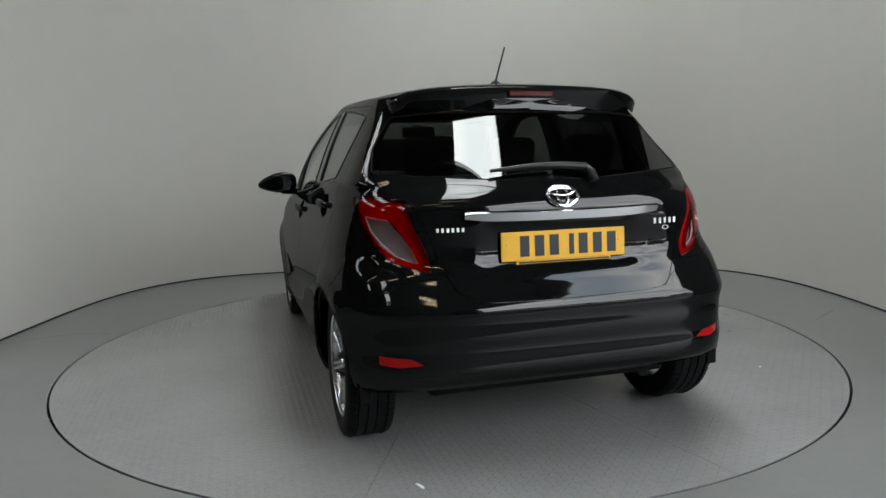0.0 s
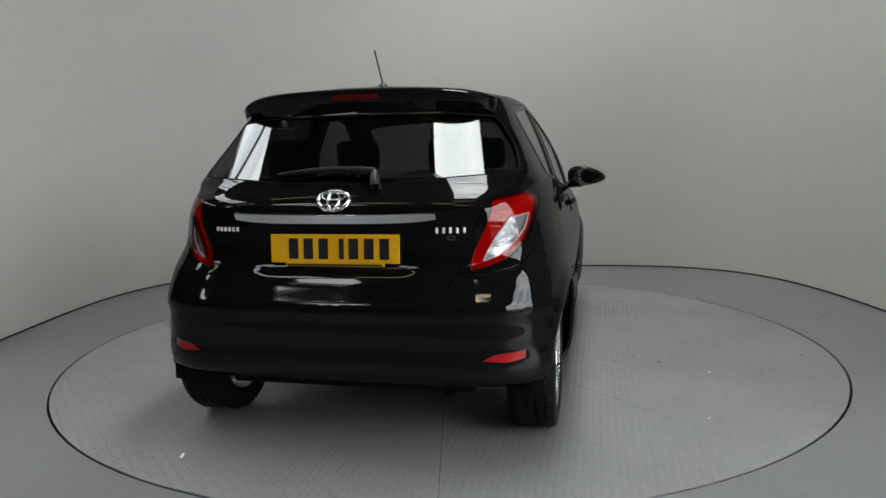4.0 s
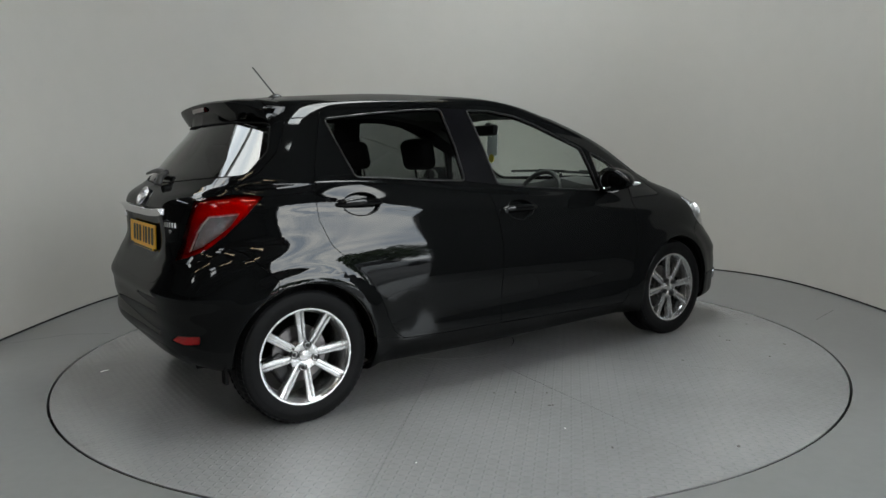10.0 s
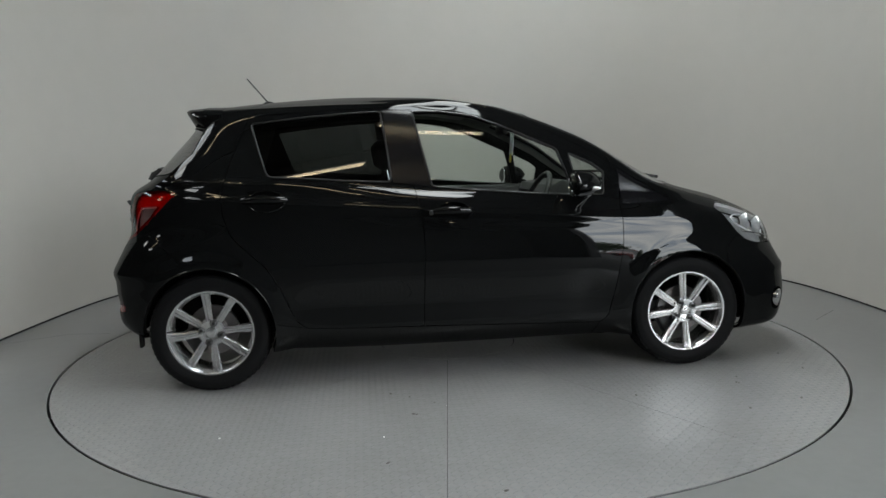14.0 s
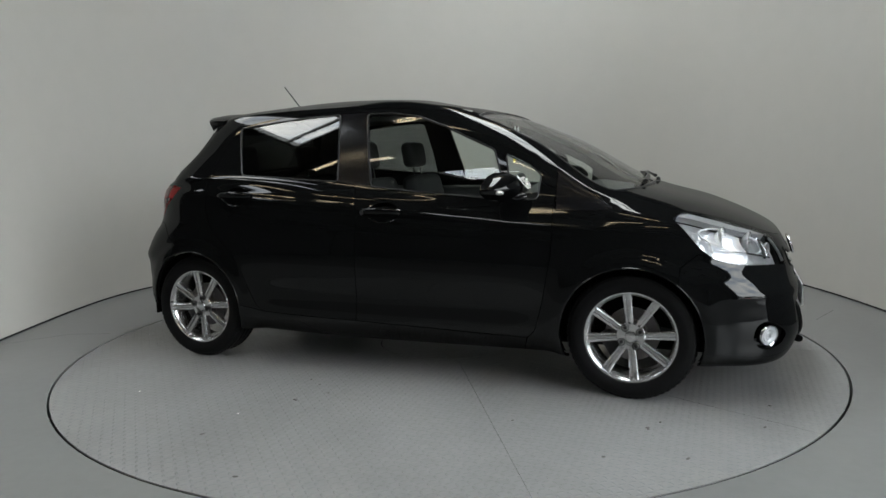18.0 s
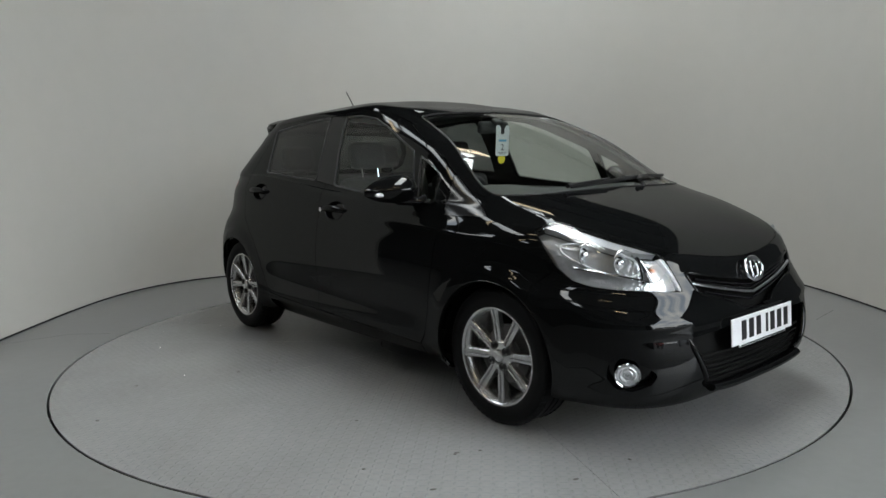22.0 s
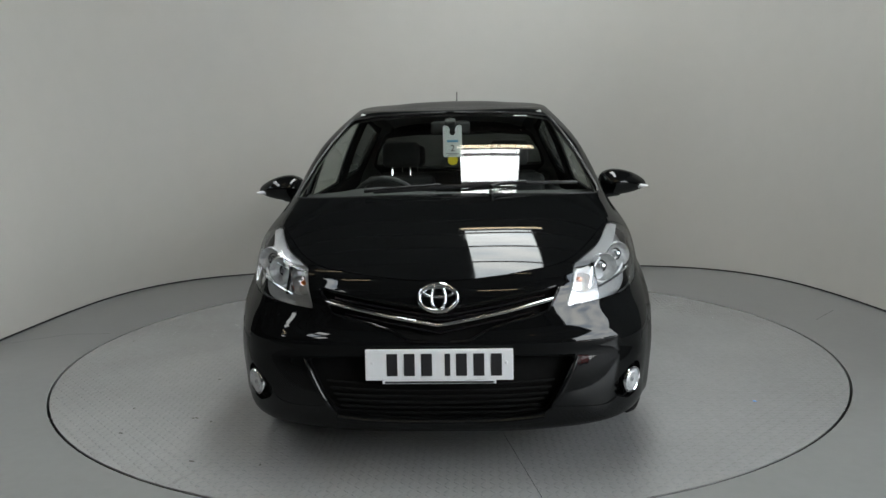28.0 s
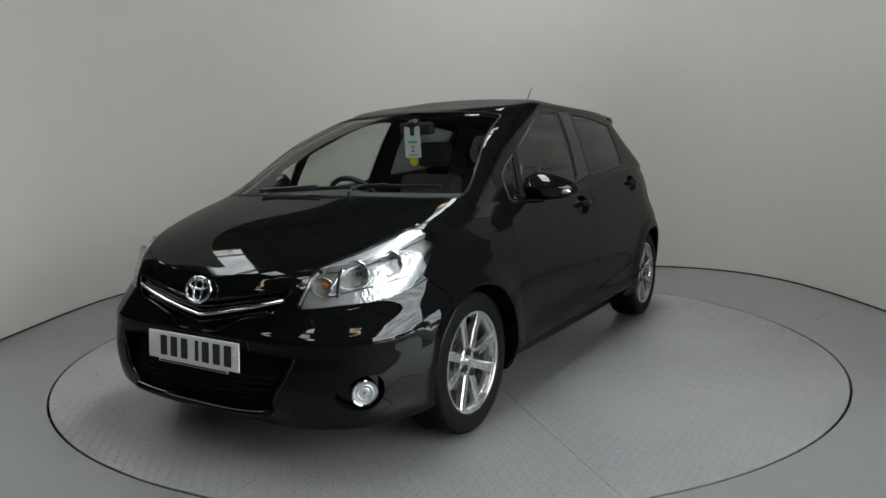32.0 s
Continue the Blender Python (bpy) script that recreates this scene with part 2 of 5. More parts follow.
def ring(xf, xr, w, nf, nr, heights, mf=.75, mr=-.75, count=64, sf=0.0, sr=0.0):
    """Half a plan outline: front middle, front corner, side between mf and mr, rear corner, rear middle.
    nf, nr: squareness of the corners; sf, sr: how far front and rear bow back towards the corners. heights: (x, z) points."""
    def corner(xm, xe, n, bow):
        th = np.linspace(0, math.pi / 2, 600)
        y = np.sin(th) ** (2 / n)
        x = xm + (xe - xm) * np.cos(th) ** (2 / n)
        return x - math.copysign(bow, xe) * y**2 * np.clip((x - xm) / (xe - xm) * 3, 0, 1), w * y
    fx, fy = corner(mf, xf, nf, sf)
    rx, ry = corner(mr, xr, nr, sr)
    half = (mf + mr) / 2
    def even(x, y):
        s = np.concatenate([[0], np.cumsum(np.hypot(np.diff(x), np.diff(y)))])
        k = np.linspace(0, s[-1], count + 1)
        return np.interp(k, s, x), np.interp(k, s, y)
    fx, fy = even(np.append(fx, half), np.append(fy, w))
    rx, ry = even(np.append(rx, half), np.append(ry, w))
    x = np.concatenate([fx, rx[::-1][1:]])
    y = np.concatenate([fy, ry[::-1][1:]])
    return np.stack([x, y, spline(heights, x)], 1)


RINGS = [
    ring(1.889, -1.698, 0.7586, 3.90, 5.56, [(-1.7, 0.288), (-1.3, 0.210), (-0.9, 0.170), (0.9, 0.170), (1.3, 0.170), (1.89, 0.142)]),
    ring(1.960, -1.767, 0.8344, 4.63, 5.83, [(-1.77, 0.340), (-1.3, 0.235), (-0.9, 0.200), (0.9, 0.200), (1.3, 0.210), (1.96, 0.190)]),
    ring(2.015, -1.787, 0.8570, 4.15, 5.62, [(-1.79, 0.441), (-1, 0.319), (1, 0.299), (2.01, 0.297)]),
    ring(2.008, -1.793, 0.8648, 4.25, 5.21, [(-1.79, 0.536), (-1, 0.460), (1, 0.418), (2.01, 0.413)]),
    ring(1.983, -1.787, 0.8665, 4.10, 5.32, [(-1.79, 0.624), (-1, 0.602), (1, 0.590), (1.98, 0.532)]),
    ring(1.969, -1.749, 0.8545, 3.45, 5.16, [(-1.75, 0.708), (-1, 0.737), (1, 0.712), (1.97, 0.619)]),
    ring(1.943, -1.719, 0.8297, 3.45, 4.53, [(-1.72, 0.795), (-1, 0.860), (0.6, 0.819), (1.4, 0.794), (1.94, 0.697)]),
    ring(1.866, -1.720, 0.8021, 3.75, 4.51, [(-1.72, 0.924), (-1, 0.973), (0.6, 0.895), (1.3, 0.860), (1.85, 0.779)]),
    ring(1.598, -1.704, 0.7764, 3.84, 4.29, [(-1.7, 1.001), (-1, 1.051), (0, 0.969), (0.8, 0.947), (1.2, 0.919), (1.57, 0.899)]),
    ring(1.262, -1.643, 0.7542, 9.00, 10.0, [(-1.64, 1.072), (-1, 1.074), (-0.3, 1.022), (0.3, 1.005), (1.23, 1.006)], 0.4, -0.9, sf=.12, sr=.17),
    ring(0.848, -1.530, 0.6800, 11.0, 12.0, [(-1.53, 1.205), (-0.6, 1.230), (0.2, 1.222), (0.815, 1.236)], 0.1, -0.8, sf=.10, sr=.18),
    ring(0.413, -1.411, 0.5896, 8.00, 10.0, [(-1.41, 1.329), (-1, 1.396), (-0.4, 1.418), (0, 1.403), (0.393, 1.406)], -0.25, -0.75, sf=.06, sr=.13),
    ring(0.230, -1.390, 0.5260, 4.84, 3.67, [(-1.39, 1.413), (-1, 1.436), (-0.4, 1.454), (0, 1.464), (0.23, 1.437)], -0.25, -0.75),
    ring(-0.001, -1.313, 0.2956, 4.26, 3.73, [(-1.31, 1.443), (-1, 1.472), (-0.5, 1.499), (0, 1.489)], -0.4, -0.8),
    ring(-0.116, -1.300, 0.0001, 3.00, 3.00, [(-1.3, 1.459), (-1, 1.494), (-0.5, 1.508), (-0.116, 1.502)], -0.5, -0.8),
]
WHEEL_X, WHEEL_Z, ARCH = 1.255, 0.30, 0.328


def body_grid(steps=7):
    """The surface as a grid of points: around the car by up."""
    r = np.stack(RINGS)
    n = len(r)
    m = np.zeros_like(r)
    m[1:-1] = (r[2:] - r[:-2]) / 2
    m[0], m[-1] = r[1] - r[0], r[-1] - r[-2]
    rows = []
    for i in range(n - 1):
        for s in range(steps + (i == n - 2)):
            t = s / steps
            rows.append((2 * t**3 - 3 * t**2 + 1) * r[i] + (t**3 - 2 * t**2 + t) * m[i]
                        + (3 * t**2 - 2 * t**3) * r[i + 1] + (t**3 - t**2) * m[i + 1])
    g = np.stack(rows)
    # wheel arches swell a little; the doors are drawn in above the sill
    for wx, amount in ((WHEEL_X, 0.013), (-WHEEL_X, 0.015)):
        d = np.hypot(g[..., 0] - wx, g[..., 2] - WHEEL_Z)
        g[..., 1] += amount / (1 + np.exp((d - .392) / .009)) * (g[..., 1] > 0.5)
    low = np.exp(-((g[..., 2] - 0.42) / 0.10) ** 2) * np.clip((0.95 - np.abs(g[..., 0])) / 0.25, 0, 1)
    g[..., 1] -= 0.016 * low * (g[..., 1] > 0.5)
    tuck = np.clip((.285 - g[..., 2]) / .11, 0, 1) * np.clip((.97 - np.abs(g[..., 0])) / .12, 0, 1)
    g[..., 1] -= .075 * tuck * (g[..., 1] > .5)
    # a crease runs along the doors at the height of the handles
    side = np.clip((1.35 - g[..., 0]) / .3, 0, 1) * np.clip((g[..., 0] + 1.5) / .25, 0, 1) * (g[..., 1] > .5)
    g[..., 1] += .0045 * np.exp(-((g[..., 2] - (.884 - .069 * g[..., 0])) / .020) ** 2) * side
    # a soft ridge runs round the rear bumper
    rear = np.clip((-1.5 - g[..., 0]) / .12, 0, 1)
    g[..., 0] -= (.011 * np.exp(-((g[..., 2] - .595) / .032) ** 2) - .010 * np.exp(-((g[..., 2] - .445) / .040) ** 2)) * rear
    # the nose rolls over above the front plate
    g[..., 0] += .013 * np.exp(-((g[..., 2] - .510) / .026) ** 2) * np.clip((g[..., 0] - 1.6) / .12, 0, 1)
    # the plate sits in a shallow recess of the tailgate
    soft = lambda a, half, edge: 1 / (1 + np.exp((np.abs(a) - half) / edge))
    g[..., 0] += .011 * soft(g[..., 1], .300, .007) * soft(g[..., 2] - .822, .090, .006) * (g[..., 0] < -1.5)
    return g

# ---- the studio ----
WALL_LEFT, WALL_RIGHT, WALL_B, WALL_N, WALL_H = 2.98, 3.11, 2.89, 4.05, 3.1
TABLE_R = 2.22


def curved_wall():
    """The backdrop: straight sides that sweep round into the back."""
    bm = bmesh.new()
    th = np.linspace(0, math.pi, 121)
    outline = [((WALL_RIGHT if math.cos(a) > 0 else WALL_LEFT) * math.copysign(abs(math.cos(a)) ** (2 / WALL_N), math.cos(a)), WALL_B * math.sin(a) ** (2 / WALL_N)) for a in th]
    outline = [(outline[0][0], -.1)] + outline + [(outline[-1][0], -.15)]
    rows = []
    pts = [Vector((*p, 0)) for p in outline]
    for i, p in enumerate(pts):
        way = (pts[min(i + 1, len(pts) - 1)] - pts[max(i - 1, 0)]).normalized()
        out = Vector((way.y, -way.x, 0))
        rows.append([bm.verts.new(p + Vector((0, 0, .006))), bm.verts.new(p + Vector((0, 0, WALL_H))),
                     bm.verts.new(p + out * .09 + Vector((0, 0, WALL_H))), bm.verts.new(p + out * .09 + Vector((0, 0, .006)))])
    for a, b in zip(rows, rows[1:]):
        for k in range(4):
            bm.faces.new([a[k], b[k], b[(k + 1) % 4], a[(k + 1) % 4]])
    bm.faces.new(rows[0])
    bm.faces.new(rows[-1][::-1])
    finish(bm)
    ob = part("wall_backdrop", bm, WHITE_WALL, None, smooth=40)
    tagged(ob, "smooth pale painted curved studio backdrop wall", "wall", kind="structure")
    # a near-black strip draws the shaded gap at the wall's foot
    bm = bmesh.new()
    rows = []
    for i, p in enumerate(pts):
        way = (pts[min(i + 1, len(pts) - 1)] - pts[max(i - 1, 0)]).normalized()
        out = Vector((way.y, -way.x, 0))
        rows.append([bm.verts.new(p - out * .006 + Vector((0, 0, z))) for z in (.0, .012)] + [bm.verts.new(p + out * .02 + Vector((0, 0, z))) for z in (.012, 0)])
    for a, b in zip(rows, rows[1:]):
        for k in range(4):
            bm.faces.new([a[k], b[k], b[(k + 1) % 4], a[(k + 1) % 4]])
    finish(bm)
    tagged(part("trim", bm, DARK_GAP, None), "thin dark strip standing in for the shaded gap at the wall's foot", "trim", kind="structure")


def floor_sheet():
    """The hall floor, with a round hole for the turntable."""
    bm = bmesh.new()
    n = 160
    inner = [bm.verts.new(((TABLE_R + .014) * math.cos(2 * math.pi * i / n), (TABLE_R + .014) * math.sin(2 * math.pi * i / n), 0)) for i in range(n)]
    deep = [bm.verts.new((v.co.x, v.co.y, -.12)) for v in inner]
    def edge(a):
        c, s = math.cos(a), math.sin(a)
        k = min((4.6 if c > 0 else 15.2) / abs(c) if abs(c) > 1e-6 else 1e9, (5.2 if s > 0 else 2.7) / abs(s) if abs(s) > 1e-6 else 1e9)
        return c * k, s * k
    outer = [bm.verts.new((*edge(2 * math.pi * i / n), 0)) for i in range(n)]
    for i in range(n):
        j = (i + 1) % n
        bm.faces.new([inner[i], outer[i], outer[j], inner[j]])
        bm.faces.new([deep[i], inner[i], inner[j], deep[j]])
    finish(bm)
    tagged(part("floor", bm, FLOOR_PAINT, None), "worn grey painted concrete floor", "floor", kind="structure")
    # out of view: coloured darker to keep the reflections in the bumpers dark
    bm = bmesh.new()
    box(bm, (-15.2, -12, -.1), (4.8, -2.7, 0))
    tagged(part("floor_hall", bm, CONCRETE, None), "unseen concrete floor of the hall, darkened for the car's reflections", "floor", kind="structure")
    bm = bmesh.new()
    lathe(bm, [(.01, -.12), (TABLE_R + .05, -.12)], 64, "Z")
    tagged(part("floor_pit", bm, DARK_GAP, None), "dark pit under the turntable", "floor", kind="structure")


def hall():
    def slab(name, lo, hi, mat, label, category="wall"):
        bm = bmesh.new()
        box(bm, lo, hi)
        return tagged(part(name, bm, mat, None), label, category, kind="structure")
    # unseen wall, added dark so the car's side reflects less light
    slab("wall_unseen_partition", (WALL_RIGHT, -2.3, .004), (WALL_RIGHT + .09, -.104, WALL_H), HALL_WALL, "unseen dark partition added beside the backdrop to dim the car's reflections")
    slab("wall_west", (-15.4, -12, 0), (-15.2, 5.2, 5.6), HALL_WALL, "dark clad hall wall")
    slab("wall_north", (-15.4, 5.2, 0), (4.8, 5.4, 5.6), HALL_WALL, "dark clad hall wall")
    slab("wall_south", (-15.4, -12.2, 0), (4.8, -12, 5.6), HALL_WALL, "dark clad hall wall")
    # the east wall stands round the wide open doorway
    slab("wall_east_rear", (4.6, -2.8, 0), (4.8, 5.2, 5.6), HALL_WALL, "dark clad hall wall beside the open doorway")
    slab("wall_east_front", (4.6, -12, 0), (4.8, -9.0, 5.6), HALL_WALL, "dark clad hall wall beside the open doorway")
    slab("wall_east_header", (4.6, -9.0, 5.0), (4.8, -2.8, 5.6), HALL_WALL, "dark clad wall over the open doorway")
    # roof sheets, laid in bays round the rooflight strips
    ends = sorted({-12.2, 5.4, *[v for q in STRIPS for v in q[2:]]})
    for y0, y1 in zip(ends, ends[1:]):
        edges = [-15.4]
        for x, w, south, north in sorted(STRIPS):
            if south <= y0 and y1 <= north:
                edges += [x - w / 2, x + w / 2]
        edges.append(4.8)
        for a, b in zip(edges[::2], edges[1::2]):
            slab("ceiling", (a, y0, ROOF_Z), (b, y1, ROOF_Z + .08), ROOF_SHEET, "grey profiled roof sheeting over the hall", "ceiling")
    # purlins cross under the roof
    y = -11.48
    first = None
    while y < 5:
        if first is None:
            bm = bmesh.new()
            box(bm, (-15.2, -.03, ROOF_Z - .16), (4.6, .03, ROOF_Z - .03))
            first = tagged(part("roof_purlin", bm, STEEL, None), "dark steel purlin under the roof sheets", "purlin", "roof purlins")
            first.matrix_world = pose(0, y, 0)
        else:
            copy_thing(first, pose(0, y, 0))
        y += 1.35


def tube_light(x, y, z):
    lamp = thing("ceiling_light", "lit warm-white twin fluorescent batten under the roof", "lamp", "tube lights", at=pose(x, y, z))
    bm = bmesh.new()
    box(bm, (-.62, -.06, .02), (.62, .06, .08), bevel=.008)
    part("housing", bm, LAMP_BODY, lamp)
    for s in (-1, 1):
        bm = bmesh.new()
        lathe(bm, [(.001, -.6), (.016, -.6), (.016, .6), (.001, .6)], 12, "X", pose(0, s * .035, 0))
        part("tube", bm, TUBE_GLOW, lamp, "glowing fluorescent tube", smooth=40)
    for s in (-1, 1):
        bm = bmesh.new()
        tube(bm, [(s * .4, 0, .08), (s * .4, 0, ROOF_Z - .155 - z)], .006, 6)
        part("hanger", bm, STEEL, lamp)
    return lamp


def floor_marks():
    """Old scratches where a hatch frame was let into the floor."""
    runs = [[(-2.92, .12), (-2.60, .36), (-2.32, .36)], [(-3.0, -.55), (-2.75, -.42)], [(-2.66, -1.0), (-2.42, -1.28), (-2.36, -1.34)], [(2.52, .35), (2.78, .62)]]
    for pts in runs:
        bm = bmesh.new()
        for (x0, y0), (x1, y1) in zip(pts, pts[1:]):
            d = Vector((x1 - x0, y1 - y0, 0))
            n = Vector((-d.y, d.x, 0)).normalized() * .0022
            q = [Vector((x0, y0, .0006)) - n, Vector((x1, y1, .0006)) - n, Vector((x1, y1, .0006)) + n, Vector((x0, y0, .0006)) + n]
            bm.faces.new([bm.verts.new(v) for v in q])
        bmesh.ops.recalc_face_normals(bm, faces=bm.faces)
        tagged(part("floor_scratch", bm, SCUFF, None), "thin dark scratch in the floor paint", "scratch", kind="structure")


curved_wall()
floor_sheet()
floor_marks()
hall()
first_light = tube_light(.72, 2.02, 4.7)
for lx, ly in ((.72, -3.38), (-4.7, -3.38), (-4.7, 2.02), (-.3, -4.73), (-6.5, -3.38), (.72, -6.08), (-2.3, -2.03), (-2.3, -4.73), (-4.7, -.68)):
    copy_thing(first_light, pose(lx, ly, 4.7))


# ---- the turntable ----
def turntable():
    top = thing("turntable", "round grey painted tread-plate turntable flush with the floor", "turntable")
    bm = bmesh.new()
    lathe(bm, [(.002, -.006), (TABLE_R - .012, -.006), (TABLE_R - .012, -.11), (.002, -.11)], 120, "Z")
    finish(bm)
    part("frame", bm, DARK_GAP, top, "dark steel frame under the deck")
    # ten plates like slices round a middle plate
    for i in range(10):
        a0, a1 = radians(11 + 36 * i), radians(47 + 36 * i)
        bm = bmesh.new()
        tops, lows = [], []
        n = 18
        for k in range(n + 1):
            a = a0 + (a1 - a0) * k / n
            tops.append((TABLE_R * math.cos(a), TABLE_R * math.sin(a)))
        for k in range(n + 1):
            a = a1 - (a1 - a0) * k / n
            tops.append((.42 * math.cos(a), .42 * math.sin(a)))
        mid = Vector((math.cos((a0 + a1) / 2), math.sin((a0 + a1) / 2))) * .0028
        up = [bm.verts.new((x + mid.x * .6, y + mid.y * .6, 0)) for x, y in tops]
        # seams: draw the straight sides in by a hair
        for v, (x, y) in zip(up, tops):
            a = math.atan2(y, x)
            for edge, sgn in ((a0, 1), (a1, -1)):
                if abs((a - edge + math.pi) % (2 * math.pi) - math.pi) < 1e-4:
                    v.co.x += -math.sin(edge) * sgn * .0006
                    v.co.y += math.cos(edge) * sgn * .0006
        down = [bm.verts.new((v.co.x, v.co.y, -.006)) for v in up]
        bm.faces.new(up)
        for k in range(len(up)):
            j = (k + 1) % len(up)
            bm.faces.new([up[k], down[k], down[j], up[j]])
        bmesh.ops.recalc_face_normals(bm, faces=bm.faces)
        part("deck_plate", bm, PLATE, top)
    bm = bmesh.new()
    lathe(bm, [(.001, 0), (.415, 0), (.415, -.006)], 48, "Z")
    part("middle_plate", bm, PLATE, top)
    return top


def scraps():
    """Litter that rides on the turntable."""
    white = material("white_paper_scrap", (.75, .75, .72), .8, vary=.08)
    blue = material("blue_plastic_scrap", (.05, .22, .55), .4)
    dirt = material("dark_dirt", (.075, .073, .07), .9, vary=.3)
    made = []
    for name, label, x, y, sx, sy, turn, mat in (("paper_scrap", "small torn white paper scrap on the turntable", -1.888, .685, .032, .008, 20, white), ("plastic_scrap", "tiny blue plastic scrap on the turntable", 1.145, 1.478, .012, .006, 50, blue),
            ("dirt_crumb", "small dark crumb of dirt on the turntable", -.31, -1.262, .011, .007, 0, dirt), ("dirt_crumb", "small dark crumb of dirt on the turntable", 1.80, -.93, .016, .006, 70, dirt), ("dirt_crumb", "small dark crumb of dirt on the turntable", -.045, -2.06, .014, .008, 30, dirt),
            ("dirt_crumb", "small dark crumb of dirt on the turntable", -0.446, -1.767, 0.013, 0.006, 46, dirt),
            ("dirt_crumb", "small dark crumb of dirt on the turntable", -0.401, -0.964, 0.008, 0.005, 50, dirt),
            ("dirt_crumb", "small dark crumb of dirt on the turntable", -0.313, -1.025, 0.009, 0.005, 59, dirt),
            ("dirt_crumb", "small dark crumb of dirt on the turntable", -0.2, -1.128, 0.009, 0.005, 70, dirt),
            ("paper_crumb", "tiny white paper crumb on the turntable", -0.454, -1.51, 0.005, 0.004, 0, white),
            ("paper_crumb", "tiny white paper crumb on the turntable", -1.144, -1.409, 0.005, 0.004, 0, white),
            ("dirt_crumb", "small dark crumb of dirt on the turntable", -0.296, -1.269, 0.011, 0.005, 61, dirt),
            ("dirt_crumb", "small dark crumb of dirt on the turntable", 1.832, -0.65, 0.01, 0.005, 3, dirt),
            ("dirt_crumb", "small dark crumb of dirt on the turntable", 1.336, -1.093, 0.014, 0.006, 43, dirt),
            ("dirt_crumb", "small dark crumb of dirt on the turntable", 1.382, -1.01, 0.009, 0.006, 48, dirt),
            ("dirt_crumb", "small dark crumb of dirt on the turntable", 1.208, -1.448, 0.01, 0.008, 30, dirt),
            ("dirt_crumb", "small dark crumb of dirt on the turntable", 1.513, -1.36, 0.016, 0.007, 61, dirt),
            ("dirt_crumb", "small dark crumb of dirt on the turntable", 0.771, -1.192, 0.01, 0.006, 77, dirt),
            ("dirt_crumb", "small dark crumb of dirt on the turntable", 1.341, -1.107, 0.008, 0.006, 44, dirt)):
        bm = bmesh.new()
        bmesh.ops.create_icosphere(bm, subdivisions=2, radius=1)
        for v in bm.verts:
            k = 1 + .35 * noise.noise(v.co * 2.3 + Vector((x, y, 0)))
            v.co = Vector((v.co.x * sx * k * .8, v.co.y * sy * k * .8, max(0, v.co.z) * .0025 + (0.0008 if v.co.z > 0 else 0)))
        ob = tagged(part(name, bm, mat, None), label, "litter")
        made.append((ob, x, y, turn))
    return made


table = turntable()
litter = scraps()

# ---- the car: its skin is cut from the body surface ----
car = thing("hatchback_car", "glossy black five-door hatchback car on the turntable", "car")
CAR_SHIFT = (-.0351, .0578)
VIEWS = {"side": lambda p: (p.x, p.z), "end": lambda p: (p.y, p.z), "top": lambda p: (p.x, p.y),
         "rear_corner": lambda p: (p.x + p.y, p.z), "front_corner": lambda p: (p.y - p.x, p.z)}
ALONG = {"side": Vector((0, 1, 0)), "end": Vector((1, 0, 0)), "top": Vector((0, 0, 1)),
         "rear_corner": Vector((-1, 1, 0)).normalized(), "front_corner": Vector((1, 1, 0)).normalized()}


def lift(view, a, b):
    return {"side": Vector((a, 0, b)), "end": Vector((0, a, b)), "top": Vector((a, b, 0)),
            "rear_corner": Vector((a / 2, a / 2, b)), "front_corner": Vector((-a / 2, a / 2, b))}[view]


def inside(poly, a, b):
    hit = False
    for (x1, y1), (x2, y2) in zip(poly, poly[1:] + poly[:1]):
        if (y1 > b) != (y2 > b) and a < x1 + (b - y1) / (y2 - y1) * (x2 - x1):
            hit = not hit
    return hit


def rounded(poly, r=.02, steps=3):
    """The outline with its corners rounded."""
    out = []
    n = len(poly)
    for i in range(n):
        p, q, s = (Vector(poly[(i + k) % n]) for k in (-1, 0, 1))
        a, b = (p - q), (s - q)
        if a.length < 1e-6 or b.length < 1e-6:
            continue
        bend = math.pi - a.angle(b)
        if bend < .35:
            out.append(tuple(q))
            continue
        k = min(r, a.length * .45, b.length * .45)
        u, v = q + a.normalized() * k, q + b.normalized() * k
        for t in range(steps + 1):
            f = t / steps
            out.append(tuple(u * (1 - f) ** 2 + q * 2 * f * (1 - f) + v * f * f))
    return out


skin = bmesh.new()
LAYER = skin.faces.layers.int.new("piece")
g = body_grid()
rows = [[skin.verts.new(p) for p in row] for row in g]
for a, b in zip(rows, rows[1:]):
    for k in range(len(a) - 1):
        skin.faces.new([a[k], a[k + 1], b[k + 1], b[k]])
bmesh.ops.remove_doubles(skin, verts=[v for v in skin.verts if v.co.y < .002 and v.co.z > 1.4], dist=5e-4)
for v in skin.verts:
    if v.co.y < .0015:
        v.co.y = 0
bmesh.ops.recalc_face_normals(skin, faces=skin.faces)
if sum(f.normal.z for f in skin.faces if f.calc_center_median().z > 1.45) < 0:
    bmesh.ops.reverse_faces(skin, faces=skin.faces)
PIECES = {}


